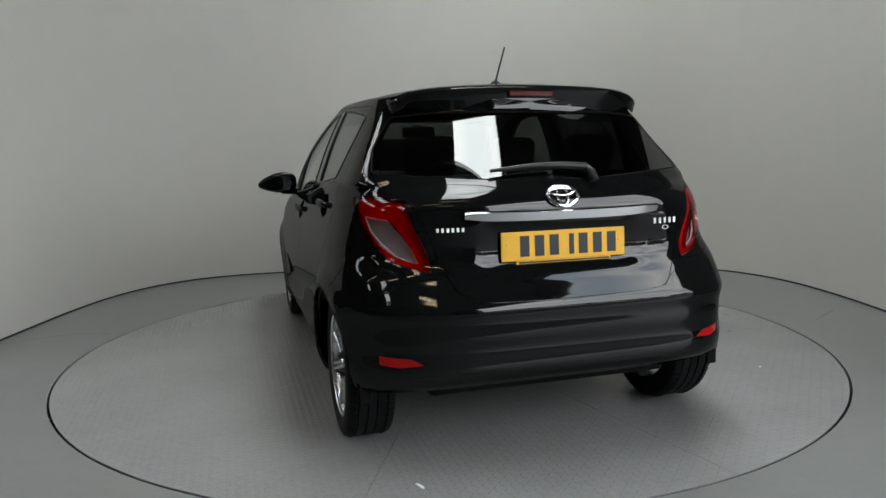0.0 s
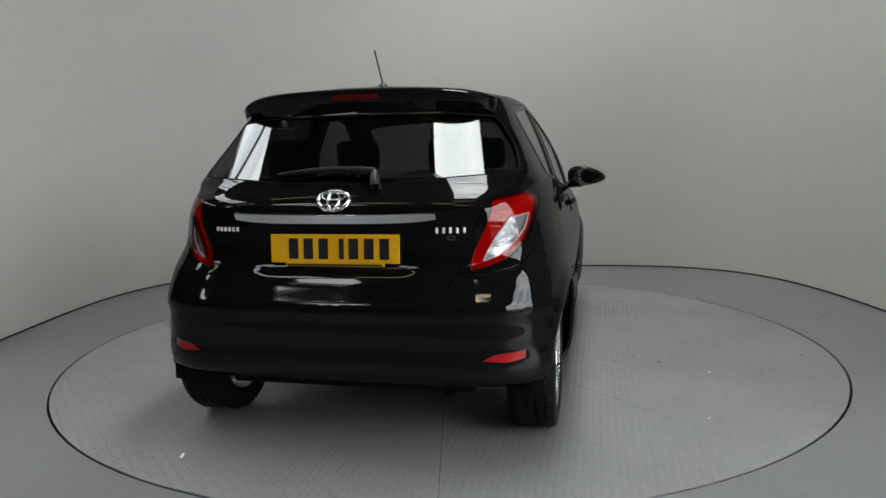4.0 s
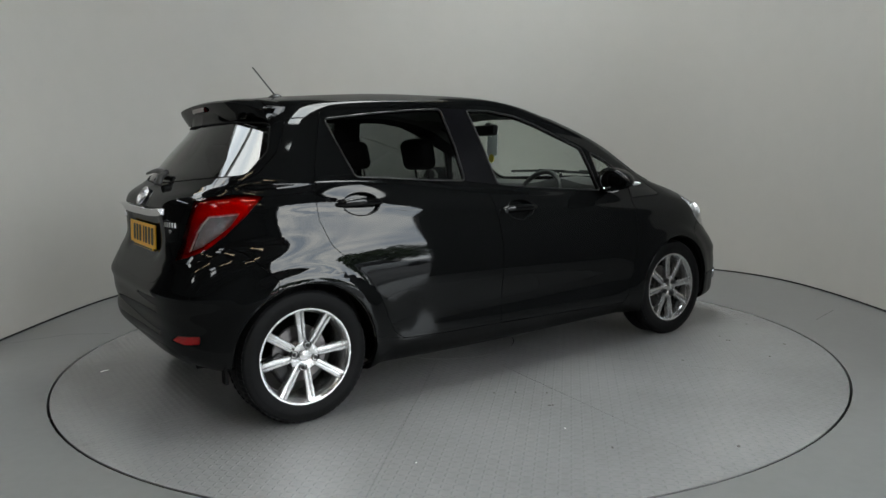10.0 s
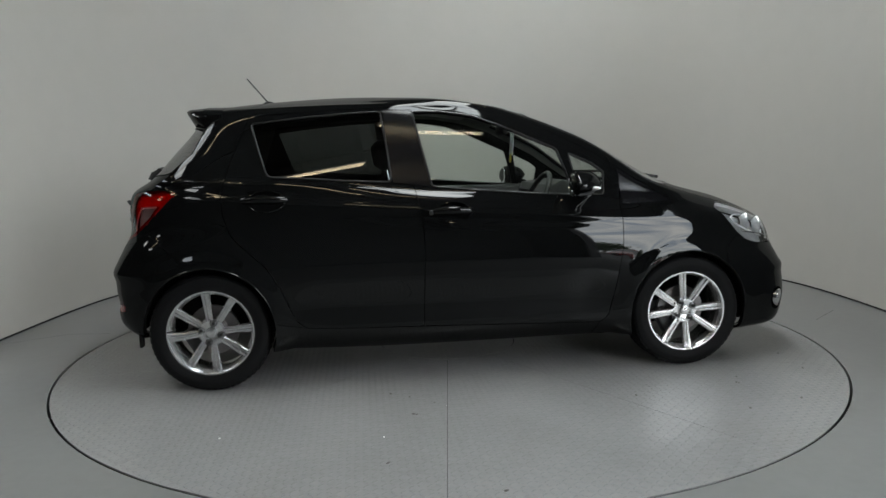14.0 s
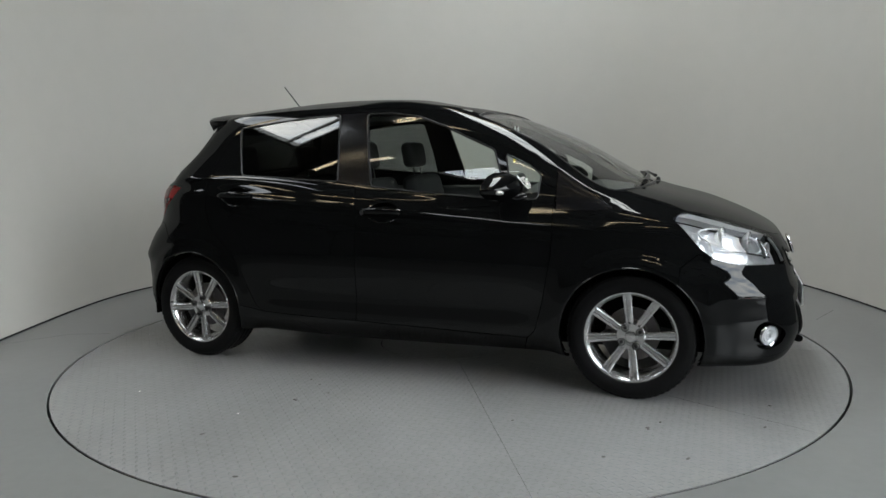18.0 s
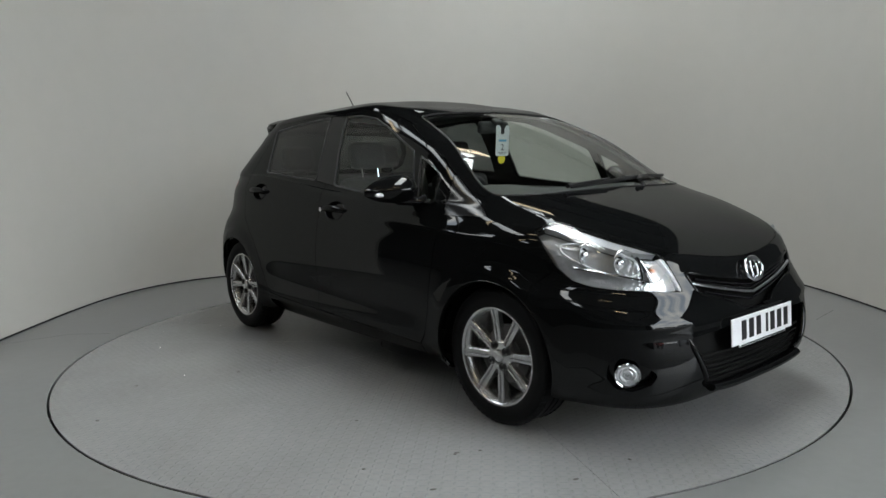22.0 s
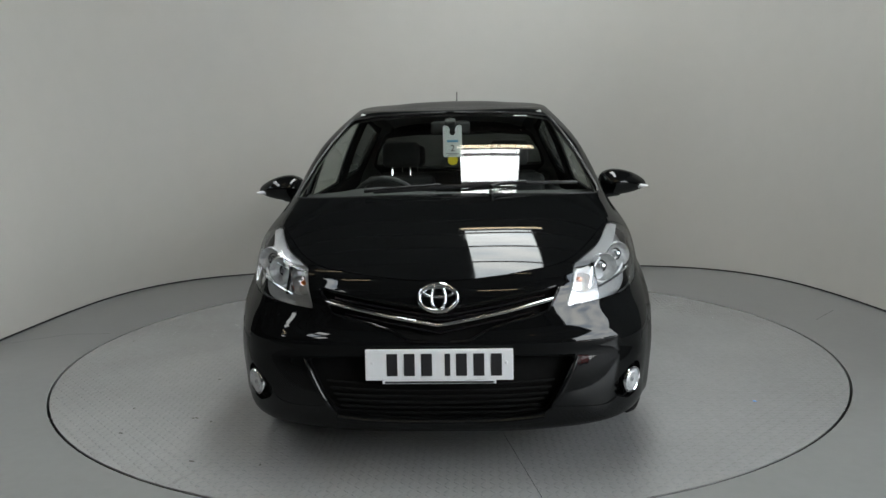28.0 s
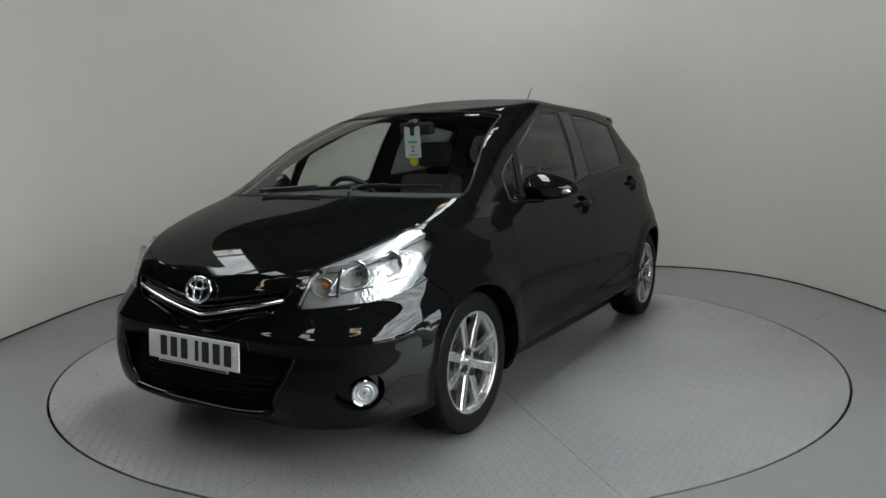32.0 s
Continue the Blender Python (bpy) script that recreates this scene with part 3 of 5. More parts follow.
def cut(name, view, poly, where, over=()):
    """Cuts the outline through the skin and gives the faces inside it to a piece, unless another piece has them."""
    key = PIECES.setdefault(name, len(PIECES) + 1)
    proj, along = VIEWS[view], ALONG[view]
    xs, ys = [p[0] for p in poly], [p[1] for p in poly]
    lo, hi = (min(xs) - .03, min(ys) - .03), (max(xs) + .03, max(ys) + .03)
    allowed = {0} | {PIECES[o] for o in over}

    def near(f, lo, hi):
        q = [proj(v.co) for v in f.verts]
        return max(c[0] for c in q) > lo[0] and min(c[0] for c in q) < hi[0] and max(c[1] for c in q) > lo[1] and min(c[1] for c in q) < hi[1]
    pool = {f for f in skin.faces if where(f.calc_center_median()) and f[LAYER] in allowed and near(f, lo, hi)}
    for p, q in zip(poly, poly[1:] + poly[:1]):
        A, B = lift(view, *p), lift(view, *q)
        if (B - A).length < 1e-5:
            continue
        no = (B - A).cross(along).normalized()
        e = 1e-4
        l2, h2 = (min(p[0], q[0]) - e, min(p[1], q[1]) - e), (max(p[0], q[0]) + e, max(p[1], q[1]) + e)
        faces = [f for f in pool if f.is_valid and near(f, l2, h2)]
        if not faces:
            continue
        geom = faces + list({e for f in faces for e in f.edges}) + list({v for f in faces for v in f.verts})
        res = bmesh.ops.bisect_plane(skin, geom=geom, dist=1e-5, plane_co=A, plane_no=no)
        pool = {f for f in pool if f.is_valid} | {f for f in res["geom"] if isinstance(f, bmesh.types.BMFace) and f.is_valid and where(f.calc_center_median()) and f[LAYER] in allowed}
    for f in pool:
        if f.is_valid and f[LAYER] in allowed and inside(poly, *proj(f.calc_center_median())):
            f[LAYER] = key


def even_normals(points, dep, terms):
    """Normals of the smooth simple surface that lies nearest to the points. dep: the axis it is seen along."""
    p = np.array([tuple(q) for q in points])
    u, v = [p[:, k] for k in range(3) if k != dep]
    basis = lambda a, b: np.stack([a**i * b**j for i, j in terms], 1)
    c, *_ = np.linalg.lstsq(basis(u, v), p[:, dep], rcond=None)
    h = 1e-4
    du = (basis(u + h, v) - basis(u - h, v)) @ c / (2 * h)
    dv = (basis(u, v + h) - basis(u, v - h)) @ c / (2 * h)
    out = []
    for a, b in zip(du, dv):
        n = [-a, -b]
        n.insert(dep, 1.0)
        out.append(Vector(n).normalized())
    return out


SIDE_PANE = (1, ((0, 0), (1, 0), (0, 1), (2, 0), (1, 1), (0, 2)))
END_PANE = (0, ((0, 0), (2, 0), (0, 1), (2, 1), (0, 2)))
HOOD_FORM = (2, ((0, 0), (1, 0), (2, 0), (3, 0), (4, 0), (0, 2), (1, 2), (0, 4)))


def skin_part(name, pieces, mat, parent, side=0, label="", lower=0.0, gap=.0018, rim=.014, obname=None, form=None):
    """A panel from the skin. side: 1 left, -1 right, 0 both halves as one. lower: how deep it lies; gap: half a shut line; rim: folded edge."""
    keys = {PIECES[p] if p else 0 for p in pieces}
    faces = [f for f in skin.faces if f[LAYER] in keys]
    own = set(faces)
    index, co, no = {}, [], []
    for f in faces:
        for v in f.verts:
            if v not in index:
                index[v] = len(co)
                co.append(v.co - v.normal * lower)
                no.append(v.normal.copy())
    if form:
        even = even_normals(co, *form)
        sign = 1 if sum(a.dot(b) for a, b in zip(even, no)) > 0 else -1
        no = [n * sign for n in even]
    pull, border = {}, []
    for f in faces:
        for l in f.loops:
            e = l.edge
            if sum(1 for x in e.link_faces if x in own) == 1:
                a, b = l.vert, l.link_loop_next.vert
                if a.co.y < 1e-6 and b.co.y < 1e-6 and side == 0:
                    continue
                border.append((a, b))
                way = f.normal.cross(b.co - a.co)
                if way.length > 1e-9:
                    way.normalize()
                    for v in (a, b):
                        pull[v] = pull.get(v, Vector()) + way
    for v, d in pull.items():
        if d.length > 1e-6:
            if side == 0 and v.co.y < 1e-6:
                d.y = 0
            co[index[v]] = co[index[v]] + d.normalized() * gap
    rims = {}
    if rim:
        for v in pull:
            rims[v] = len(co)
            co.append(co[index[v]] - no[index[v]] * rim)
            no.append(None)
    polys, shade = [], []
    for f in faces:
        polys.append([index[l.vert] for l in f.loops])
        shade.append([no[index[l.vert]] for l in f.loops])
    if rim:
        for a, b in border:
            q = [index[b], index[a], rims[a], rims[b]]
            n = (co[q[1]] - co[q[0]]).cross(co[q[2]] - co[q[0]])
            n = n.normalized() if n.length > 1e-12 else Vector((0, 0, 1))
            polys.append(q)
            shade.append([n] * 4)
    made = []
    if side in (1, 0):
        made.append((co, polys, shade))
    if side in (-1, 0):
        flip = [Vector((c.x, -c.y, c.z)) for c in co]
        made.append((flip, [p[::-1] for p in polys], [[Vector((n.x, -n.y, n.z)) for n in s][::-1] for s in shade]))
    verts, allp, alls = [], [], []
    for c, p, s in made:
        base = len(verts)
        verts += c
        allp += [[i + base for i in q] for q in p]
        alls += [n for q in s for n in q]
    me = bpy.data.meshes.new(name)
    me.from_pydata([tuple(v) for v in verts], [], allp)
    me.polygons.foreach_set("use_smooth", [True] * len(me.polygons))
    me.update()
    if len(me.loops) == len(alls):
        me.normals_split_custom_set([tuple(n) for n in alls])
    return mesh_part(obname or name, me, mat, parent, label)


def border_loops(pieces):
    """Ordered outlines of a region of the skin, with normals."""
    keys = {PIECES[p] for p in pieces}
    nxt = {}
    for f in skin.faces:
        if f[LAYER] in keys:
            for l in f.loops:
                if not any(x is not f and x[LAYER] in keys for x in l.edge.link_faces):
                    nxt[l.vert] = l.link_loop_next.vert
    loops = []
    while nxt:
        start = next(iter(nxt))
        run, v = [], start
        while v in nxt:
            run.append(v)
            v = nxt.pop(v)
        if len(run) > 3:
            loops.append(run)
    return loops


def seal_part(name, pieces, radius, mat, parent, side, label="", depth=.002, skip_middle=False):
    """A rubber or trim strip along the outline of a region."""
    bm = bmesh.new()
    for run in border_loops(pieces):
        pts = [v.co - v.normal * depth for v in run]
        if skip_middle:
            keep = [v.co.y > 1e-5 for v in run]
            k = next((i for i in range(len(run)) if keep[i] and not keep[i - 1]), 0)
            pts = [p for p, q in zip(pts[k:] + pts[:k], keep[k:] + keep[:k]) if q]
        thin = [pts[0]]
        for p in pts[1:]:
            if (p - thin[-1]).length > .008:
                thin.append(p)
        if not skip_middle:
            thin.append(thin[0])
        for s in ((1, -1) if side == 0 else (side,)):
            tube(bm, [(p.x, s * p.y, p.z) for p in thin], radius, 6, caps=False)
    bmesh.ops.recalc_face_normals(bm, faces=bm.faces)
    return part(name, bm, mat, parent, label, smooth=60)

from mathutils.bvhtree import BVHTree

# ---- outlines of the panels, left half, in metres from the middle between the axles ----
def ellipse(cx, cy, rx, ry, n=28):
    return [(cx + rx * math.cos(2 * math.pi * i / n), cy + ry * math.sin(2 * math.pi * i / n)) for i in range(n)]


for wx in (WHEEL_X, -WHEEL_X):
    cut("arch", "side", ellipse(wx, WHEEL_Z + .005, ARCH, ARCH, 40), lambda c: c.y > .4)
cut("windscreen", "end", rounded([(-.02, .998), (.53, .987), (.702, .985), (.698, 1.02), (.653, 1.14), (.598, 1.26), (.543, 1.37), (.43, 1.388), (.2, 1.40), (-.02, 1.405)], .02), lambda c: c.x > .1 and c.z > .95)
cut("rear_window", "end", rounded([(-.02, 1.062), (.24, 1.070), (.47, 1.085), (.688, 1.098), (.655, 1.2), (.572, 1.325), (.4, 1.338), (-.02, 1.338)], .025, 4), lambda c: c.x < -1.1 and c.z > 1)
cut("rear_glass", "side", rounded([(-1.03, 1.345), (-.763, 1.376), (-.531, 1.395), (-.364, 1.403), (-.353, 1.325), (-.334, 1.199), (-.319, 1.035), (-.562, 1.048), (-.785, 1.066), (-.945, 1.075), (-.99, 1.212)], .022), lambda c: c.y > .4 and c.z > .85)
cut("front_glass", "side", rounded([(-.194, 1.399), (-.045, 1.399), (.123, 1.373), (.273, 1.319), (.422, 1.252), (.563, 1.19), (.603, 1.075), (.637, .945), (.491, .955), (.117, .985), (-.11, 1.009), (-.152, 1.196)], .018), lambda c: c.y > .4 and c.z > .85)
cut("quarter_glass", "side", rounded([(.625, 1.168), (.753, 1.108), (.812, 1.063), (.80, .945), (.673, .945)], .015), lambda c: c.y > .4 and c.z > .85)
cut("pillar_trim", "side", [(-.357, 1.409), (-.199, 1.409), (-.113, 1.006), (-.314, 1.03)], lambda c: c.y > .4 and c.z > .85)
cut("corner_trim", "side", rounded([(.890, 1.086), (1.17, .905), (1.14, .896), (.893, .890)], .012), lambda c: c.y > .4 and c.z > .8)
HEADLIGHT = rounded([(-.672, .857), (-.752, .88), (-.82, .882), (-.955, .854), (-1.10, .82), (-1.235, .793), (-1.36, .764), (-1.40, .71), (-1.465, .625),
                     (-1.24, .638), (-1.10, .643), (-.97, .653), (-.86, .673), (-.78, .720), (-.715, .80)], .012)
cut("headlight", "front_corner", HEADLIGHT, lambda c: c.x > 1.1 and c.y > .2 and c.z > .55)
cut("headlight_trim", "front_corner", [(-.7, .875), (-.75, .90), (-1.4, .80), (-1.37, .768), (-1.235, .778), (-1.09, .795), (-.93, .828), (-.80, .857)], lambda c: c.x > 1.1 and c.y > .2 and c.z > .55, over=("headlight",))
for f in skin.faces:   # the trim ends where the lamp ends
    if f[LAYER] == PIECES["headlight_trim"] and not inside(HEADLIGHT, *VIEWS["front_corner"](f.calc_center_median())):
        f[LAYER] = 0
cut("tail_red", "rear_corner", rounded([(-.632, 1.007), (-.745, 1.02), (-.91, 1.015), (-1.03, 1.002), (-1.072, .925), (-1.125, .845), (-1.185, .742), (-1.09, .757), (-.95, .79), (-.83, .85), (-.72, .927), (-.66, .985)], .01), lambda c: c.x < -1.1 and c.y > .3 and c.z > .6)
cut("tail_clear", "rear_corner", rounded([(-.945, .932), (-.748, .944), (-.806, .887), (-.882, .846), (-.985, .803), (-1.115, .772), (-1.035, .862)], .008), lambda c: c.x < -1.1 and c.y > .3 and c.z > .6, over=("tail_red",))
cut("reflector", "rear_corner", rounded([(-1.189, .409), (-1.127, .434), (-.954, .443), (-.958, .41), (-1.07, .40)], .006), lambda c: c.x < -1.3 and c.y > .3 and c.z < .6)
cut("fog_recess", "front_corner", rounded([(-1.05, .372), (-1.10, .395), (-1.17, .385), (-1.25, .355), (-1.31, .325), (-1.27, .285), (-1.17, .262), (-1.09, .268), (-1.035, .315)], .03), lambda c: c.x > 1.4 and c.y > .3 and c.z < .6)
cut("intake", "end", rounded([(-.02, .462), (.25, .462), (.480, .452), (.425, .337), (.378, .253), (.24, .228), (-.02, .215)], .02), lambda c: c.x > 1.6 and c.z < .6)
cut("grille", "end", rounded([(-.02, .622), (.088, .634), (.208, .654), (.33, .679), (.435, .696), (.386, .61), (.247, .577), (.167, .55), (.106, .518), (-.02, .512)], .012), lambda c: c.x > 1.5 and c.z < .8)
cut("fuel_flap", "side", ellipse(-1.405, .845, .075, .07), lambda c: c.y > .4)
cut("cup_rear", "side", ellipse(-.950, .955, .094, .052, 28), lambda c: c.y > .4)
cut("cup_front", "side", ellipse(-.010, .875, .094, .052, 28), lambda c: c.y > .4)
cut("rear_door", "side", rounded([(-1.036, 1.389), (-1.088, 1.256), (-1.14, 1.119), (-1.171, .986), (-1.164, .893), (-1.123, .785), (-1.023, .687), (-.96, .629), (-.898, .529), (-.844, .397), (-.818, .343), (-.77, .31),
                              (-.487, .299), (-.176, .295), (-.163, .697), (-.168, .839), (-.197, .981), (-.254, 1.227), (-.292, 1.425), (-.527, 1.415), (-.761, 1.402)], .02), lambda c: c.y > .4)
cut("front_door", "side", rounded([(-.292, 1.425), (-.254, 1.227), (-.197, .981), (-.168, .839), (-.163, .697), (-.176, .295), (.173, .286), (.493, .277), (.765, .269), (.806, .311), (.845, .46), (.883, .674), (.888, .795),
                               (.881, .9), (.905, 1.076), (.772, 1.164), (.613, 1.244), (.435, 1.337), (.248, 1.395), (.058, 1.422), (-.127, 1.43)], .02), lambda c: c.y > .4)
cut("hood", "top", rounded([(1.045, -.02), (1.05, .66), (1.165, .680), (1.30, .69), (1.45, .69)], .02) + [(float(spline([(0, 1.930), (.15, 1.924), (.312, 1.899), (.468, 1.835), (.54, 1.75), (.62, 1.6), (.69, 1.45)], y)), y) for y in (.68, .66, .64, .62, .60, .58, .56, .54, .52, .50, .48, .46, .43, .40, .36, .32, .28, .24, .20, .16, .12, .08, .04, 0, -.02)] + [(1.05, -.02)], lambda c: c.x > 1.0 and c.z > .69)
cut("tailgate", "end", rounded([(-.02, .622), (.32, .628), (.417, .641), (.445, .675), (.487, .745), (.533, .888), (.58, .995), (.655, 1.03), (.712, 1.10), (.672, 1.2), (.590, 1.345), (.5, 1.39), (-.02, 1.41)], .02), lambda c: c.x < -1.1 and c.z > .58)
cut("rear_bumper", "side", [(-2, .05), (-1.5, .05), (-1.38, .66), (-1.494, .778), (-1.55, .80), (-1.62, .76), (-1.70, .735), (-2, .735)], lambda c: c.x < -1.2)
cut("front_bumper", "side", [(2.2, .05), (1.45, .05), (1.47, .638), (1.546, .70), (1.6, .68), (1.75, .72), (1.90, .80), (2.2, .80)], lambda c: c.x > 1.3)
cut("fender", "side", [(.7, .1), (.765, .269), (.806, .311), (.845, .46), (.883, .674), (.888, .795), (.881, .9), (.905, 1.04), (1.1, .98), (1.2, 1.02), (2, 1.0), (2, .1)], lambda c: c.x > .6)
cut("sill", "side", [(-1.2, .0), (1.2, 0), (1.2, .25), (.765, .269), (-.77, .31), (-1.2, .40)], lambda c: c.y > .4 and abs(c.x) < 1.3)

CAR_GLASS = glass("car_window_glass", (.86, .90, .87))
DARK_GLASS = glass("privacy_glass", (.19, .205, .20))
REAR_GLASS = glass("dark_rear_glass", (.065, .072, .068))
LENS = glass("clear_lens", (.93, .94, .95), .01)
RED_LENS = glass("red_lamp_lens", (.66, .006, .010), .02, .035)
RED_REFLECTOR = material("red_reflector", (.26, .002, .003), .15, coat=.5, vary=.3, scale=40, bump=.002, bump_scale=120)
RED_DARK = material("dark_red_lens", (.07, .002, .003), .12, coat=.6)
SILVER_TRIM = material("satin_silver_trim", (.46, .465, .47), .30, .45, vary=.05, scale=10)
LAMP_SILVER = material("lamp_reflector", (.86, .87, .89), .16, .15, vary=.10, scale=60, bump=.015, bump_scale=26)
TAIL_SILVER = material("tail_reflector", (.42, .42, .43), .14, .35, vary=.25, scale=60, bump=.004, bump_scale=30)
BOWL = material("bright_reflector", (.72, .73, .74), .12, .6, bump=.004, bump_scale=55)
TAIL_WHITE = material("white_lamp_housing", (.8, .8, .8), .4, vary=.35, scale=45, bump=.006, bump_scale=90)
def facet_material():
    """Silvered plastic pressed into small flat facets."""
    m = material("pressed_lamp_facets", (.60, .605, .62), .22, .45)
    t = m.node_tree
    co, vo, bp = t.nodes.new("ShaderNodeTexCoord"), t.nodes.new("ShaderNodeTexVoronoi"), t.nodes.new("ShaderNodeBump")
    vo.inputs["Scale"].default_value = 48
    vo.distance = "CHEBYCHEV"
    bp.inputs["Distance"].default_value, bp.inputs["Strength"].default_value = .0028, 1
    t.links.new(co.outputs["Object"], vo.inputs["Vector"])
    t.links.new(vo.outputs["Distance"], bp.inputs["Height"])
    t.links.new(bp.outputs["Normal"], t.nodes["Principled BSDF"].inputs["Normal"])
    return m


PRESSED = facet_material()
AMBER = material("amber_bulb", (.9, .22, .02), .3)

skin_part("roof_and_pillars", ["", "fuel_flap"], PAINT, car, 0, obname="body_shell", gap=.001)
skin_part("hood", ["hood"], PAINT, car, 0, form=HOOD_FORM)
tailgate = skin_part("tailgate", ["tailgate"], PAINT, car, 0)
front_bumper = skin_part("front_bumper", ["front_bumper"], PAINT, car, 0)
rear_bumper = skin_part("rear_bumper", ["rear_bumper"], PAINT, car, 0)
skin_part("windscreen", ["windscreen"], CAR_GLASS, car, 0, "clear laminated windscreen", lower=.003, gap=.004, rim=0, form=END_PANE)
seal_part("windscreen_seal", ["windscreen"], .006, BLACK_PLASTIC, car, 0, skip_middle=True)
skin_part("rear_window", ["rear_window"], REAR_GLASS, tailgate, 0, "dark tinted rear window", lower=.003, gap=.002, rim=0, form=END_PANE)
seal_part("window_seal", ["rear_window"], .004, DARK_VOID, tailgate, 0, skip_middle=True)
# the lining behind the panels closes the gaps
keep = [n for n in PIECES if n not in ("windscreen", "rear_window", "rear_glass", "front_glass", "quarter_glass", "arch", "headlight", "headlight_trim", "tail_clear", "tail_red", "grille", "intake", "fog_recess")]
skin_part("inner_lining", keep, DARK_VOID, car, 0, "dark inner body lining", lower=.024, gap=0, rim=0)
skin_part("pillar_lining", [""], material("grey_pillar_lining", (.17, .175, .165), .9, vary=.08, scale=20), car, 0, "grey pillar lining", lower=.024, gap=0, rim=0)
DOORS = {}
for s in (1, -1):
    skin_part("fender", ["fender"], PAINT, car, s, obname="front_fender")
    skin_part("sill", ["sill"], PAINT, car, s, obname="sill")
    for kind, cup, hx, hz in (("rear_door", "cup_rear", -.955, .957), ("front_door", "cup_front", -.015, .877)):
        door = skin_part(kind, [kind], PAINT, car, s)
        DOORS[kind, s] = door
        skin_part("handle_cup", [cup], PAINT, door, s, lower=.020, gap=0, rim=-.018)
        seal_part("cup_rim", [cup], .0035, PAINT, door, s, depth=.0015)
    skin_part("rear_glass", ["rear_glass"], DARK_GLASS, DOORS["rear_door", s], s, "dark privacy glass pane", lower=.004, gap=.002, rim=0, obname="window_pane", form=SIDE_PANE)
    seal_part("window_seal", ["rear_glass"], .0055, BLACK_PLASTIC, DOORS["rear_door", s], s)
    skin_part("front_glass", ["front_glass"], CAR_GLASS, DOORS["front_door", s], s, "clear door glass pane", lower=.004, gap=.002, rim=0, obname="window_pane", form=SIDE_PANE)
    seal_part("window_seal", ["front_glass"], .0055, BLACK_PLASTIC, DOORS["front_door", s], s)
    skin_part("quarter_glass", ["quarter_glass"], CAR_GLASS, DOORS["front_door", s], s, "small fixed quarter pane", lower=.004, gap=.002, rim=0, obname="quarter_pane")
    seal_part("window_seal", ["quarter_glass"], .005, BLACK_PLASTIC, DOORS["front_door", s], s)
    skin_part("pillar_trim", ["pillar_trim"], GLOSS_BLACK, car, s, "satin black pillar trim", lower=.001)
    skin_part("corner_trim", ["corner_trim"], GLOSS_BLACK, car, s, "black corner trim panel", lower=.001)
    # lamps
    lamp = skin_part("headlight", ["headlight", "headlight_trim"], LENS, car, s, "clear headlight with bright reflectors inside", gap=.002, rim=.02)
    lamp_trim = skin_part("headlight_trim", ["headlight_trim"], SILVER_TRIM, lamp, s, "satin silver upper trim", lower=.010, gap=.002, rim=.03)
    skin_part("reflector_housing", ["headlight"], PRESSED, lamp, s, "silvered lamp housing", lower=.048, gap=-.004, rim=0)
    tail = skin_part("tail_light", ["tail_red"], RED_LENS, car, s, "red tail light lens", gap=.002, rim=.02, obname="tail_light")
    skin_part("tail_housing", ["tail_red"], TAIL_WHITE, tail, s, "silvered housing behind the red lens", lower=.025, gap=-.003, rim=0)
    skin_part("clear_lens", ["tail_clear"], LENS, tail, s, "clear indicator lens", gap=.001, rim=.01)
    skin_part("lamp_housing", ["tail_clear"], TAIL_SILVER, tail, s, "silvered inner housing", lower=.035, gap=-.004, rim=0)
    skin_part("bumper_reflector", ["reflector"], RED_REFLECTOR, rear_bumper, s, "red bumper reflector", lower=.002, gap=.001)
    skin_part("fog_recess", ["fog_recess"], GLOSS_BLACK, front_bumper, s, "recessed black fog lamp surround", lower=.035, gap=-.008, rim=-.03)
skin_part("lower_intake", ["intake"], DARK_VOID, front_bumper, 0, "dark lower air intake", lower=.05, gap=-.01, rim=-.045)
skin_part("upper_grille", ["grille"], DARK_VOID, front_bumper, 0, "dark upper grille opening", lower=.03, gap=-.01, rim=-.026)
seal_part("grille_edge", ["grille"], .007, PAINT, front_bumper, 0, "gloss black rim of the grille opening", depth=.002, skip_middle=True)
skin_part("fuel_flap_seam", ["fuel_flap"], PAINT, car, 1, "round fuel filler flap", lower=-.0015, gap=.003, rim=.004, obname="fuel_flap")

from_outside = skin.copy()
bmesh.ops.triangulate(from_outside, faces=from_outside.faces)

SURFACE = BVHTree.FromBMesh(from_outside)


def on_skin(view, a, b, out=.0):
    """The place and normal of the skin seen along an axis: 'front' and 'rear' take y, z; 'side' takes x, z; 'top' takes x, y."""
    s = 1
    if view in ("front", "rear", "top"):
        c = b if view == "top" else a
        s = -1 if c < 0 else 1
    o, d = {"front": (Vector((4, abs(a), b)), Vector((-1, 0, 0))), "rear": (Vector((-4, abs(a), b)), Vector((1, 0, 0))),
            "side": (Vector((a, 4, b)), Vector((0, -1, 0))), "top": (Vector((a, abs(b), 4)), Vector((0, 0, -1)))}[view]
    o.y += 1e-5
    p, n, _, _ = SURFACE.ray_cast(o, d)
    if p is None:
        p, n, _, _ = SURFACE.find_nearest(o + d * 2.2)
    if n.dot(d) > 0:
        n = -n
    p = p + n * out
    return Vector((p.x, s * p.y, p.z)), Vector((n.x, s * n.y, n.z))

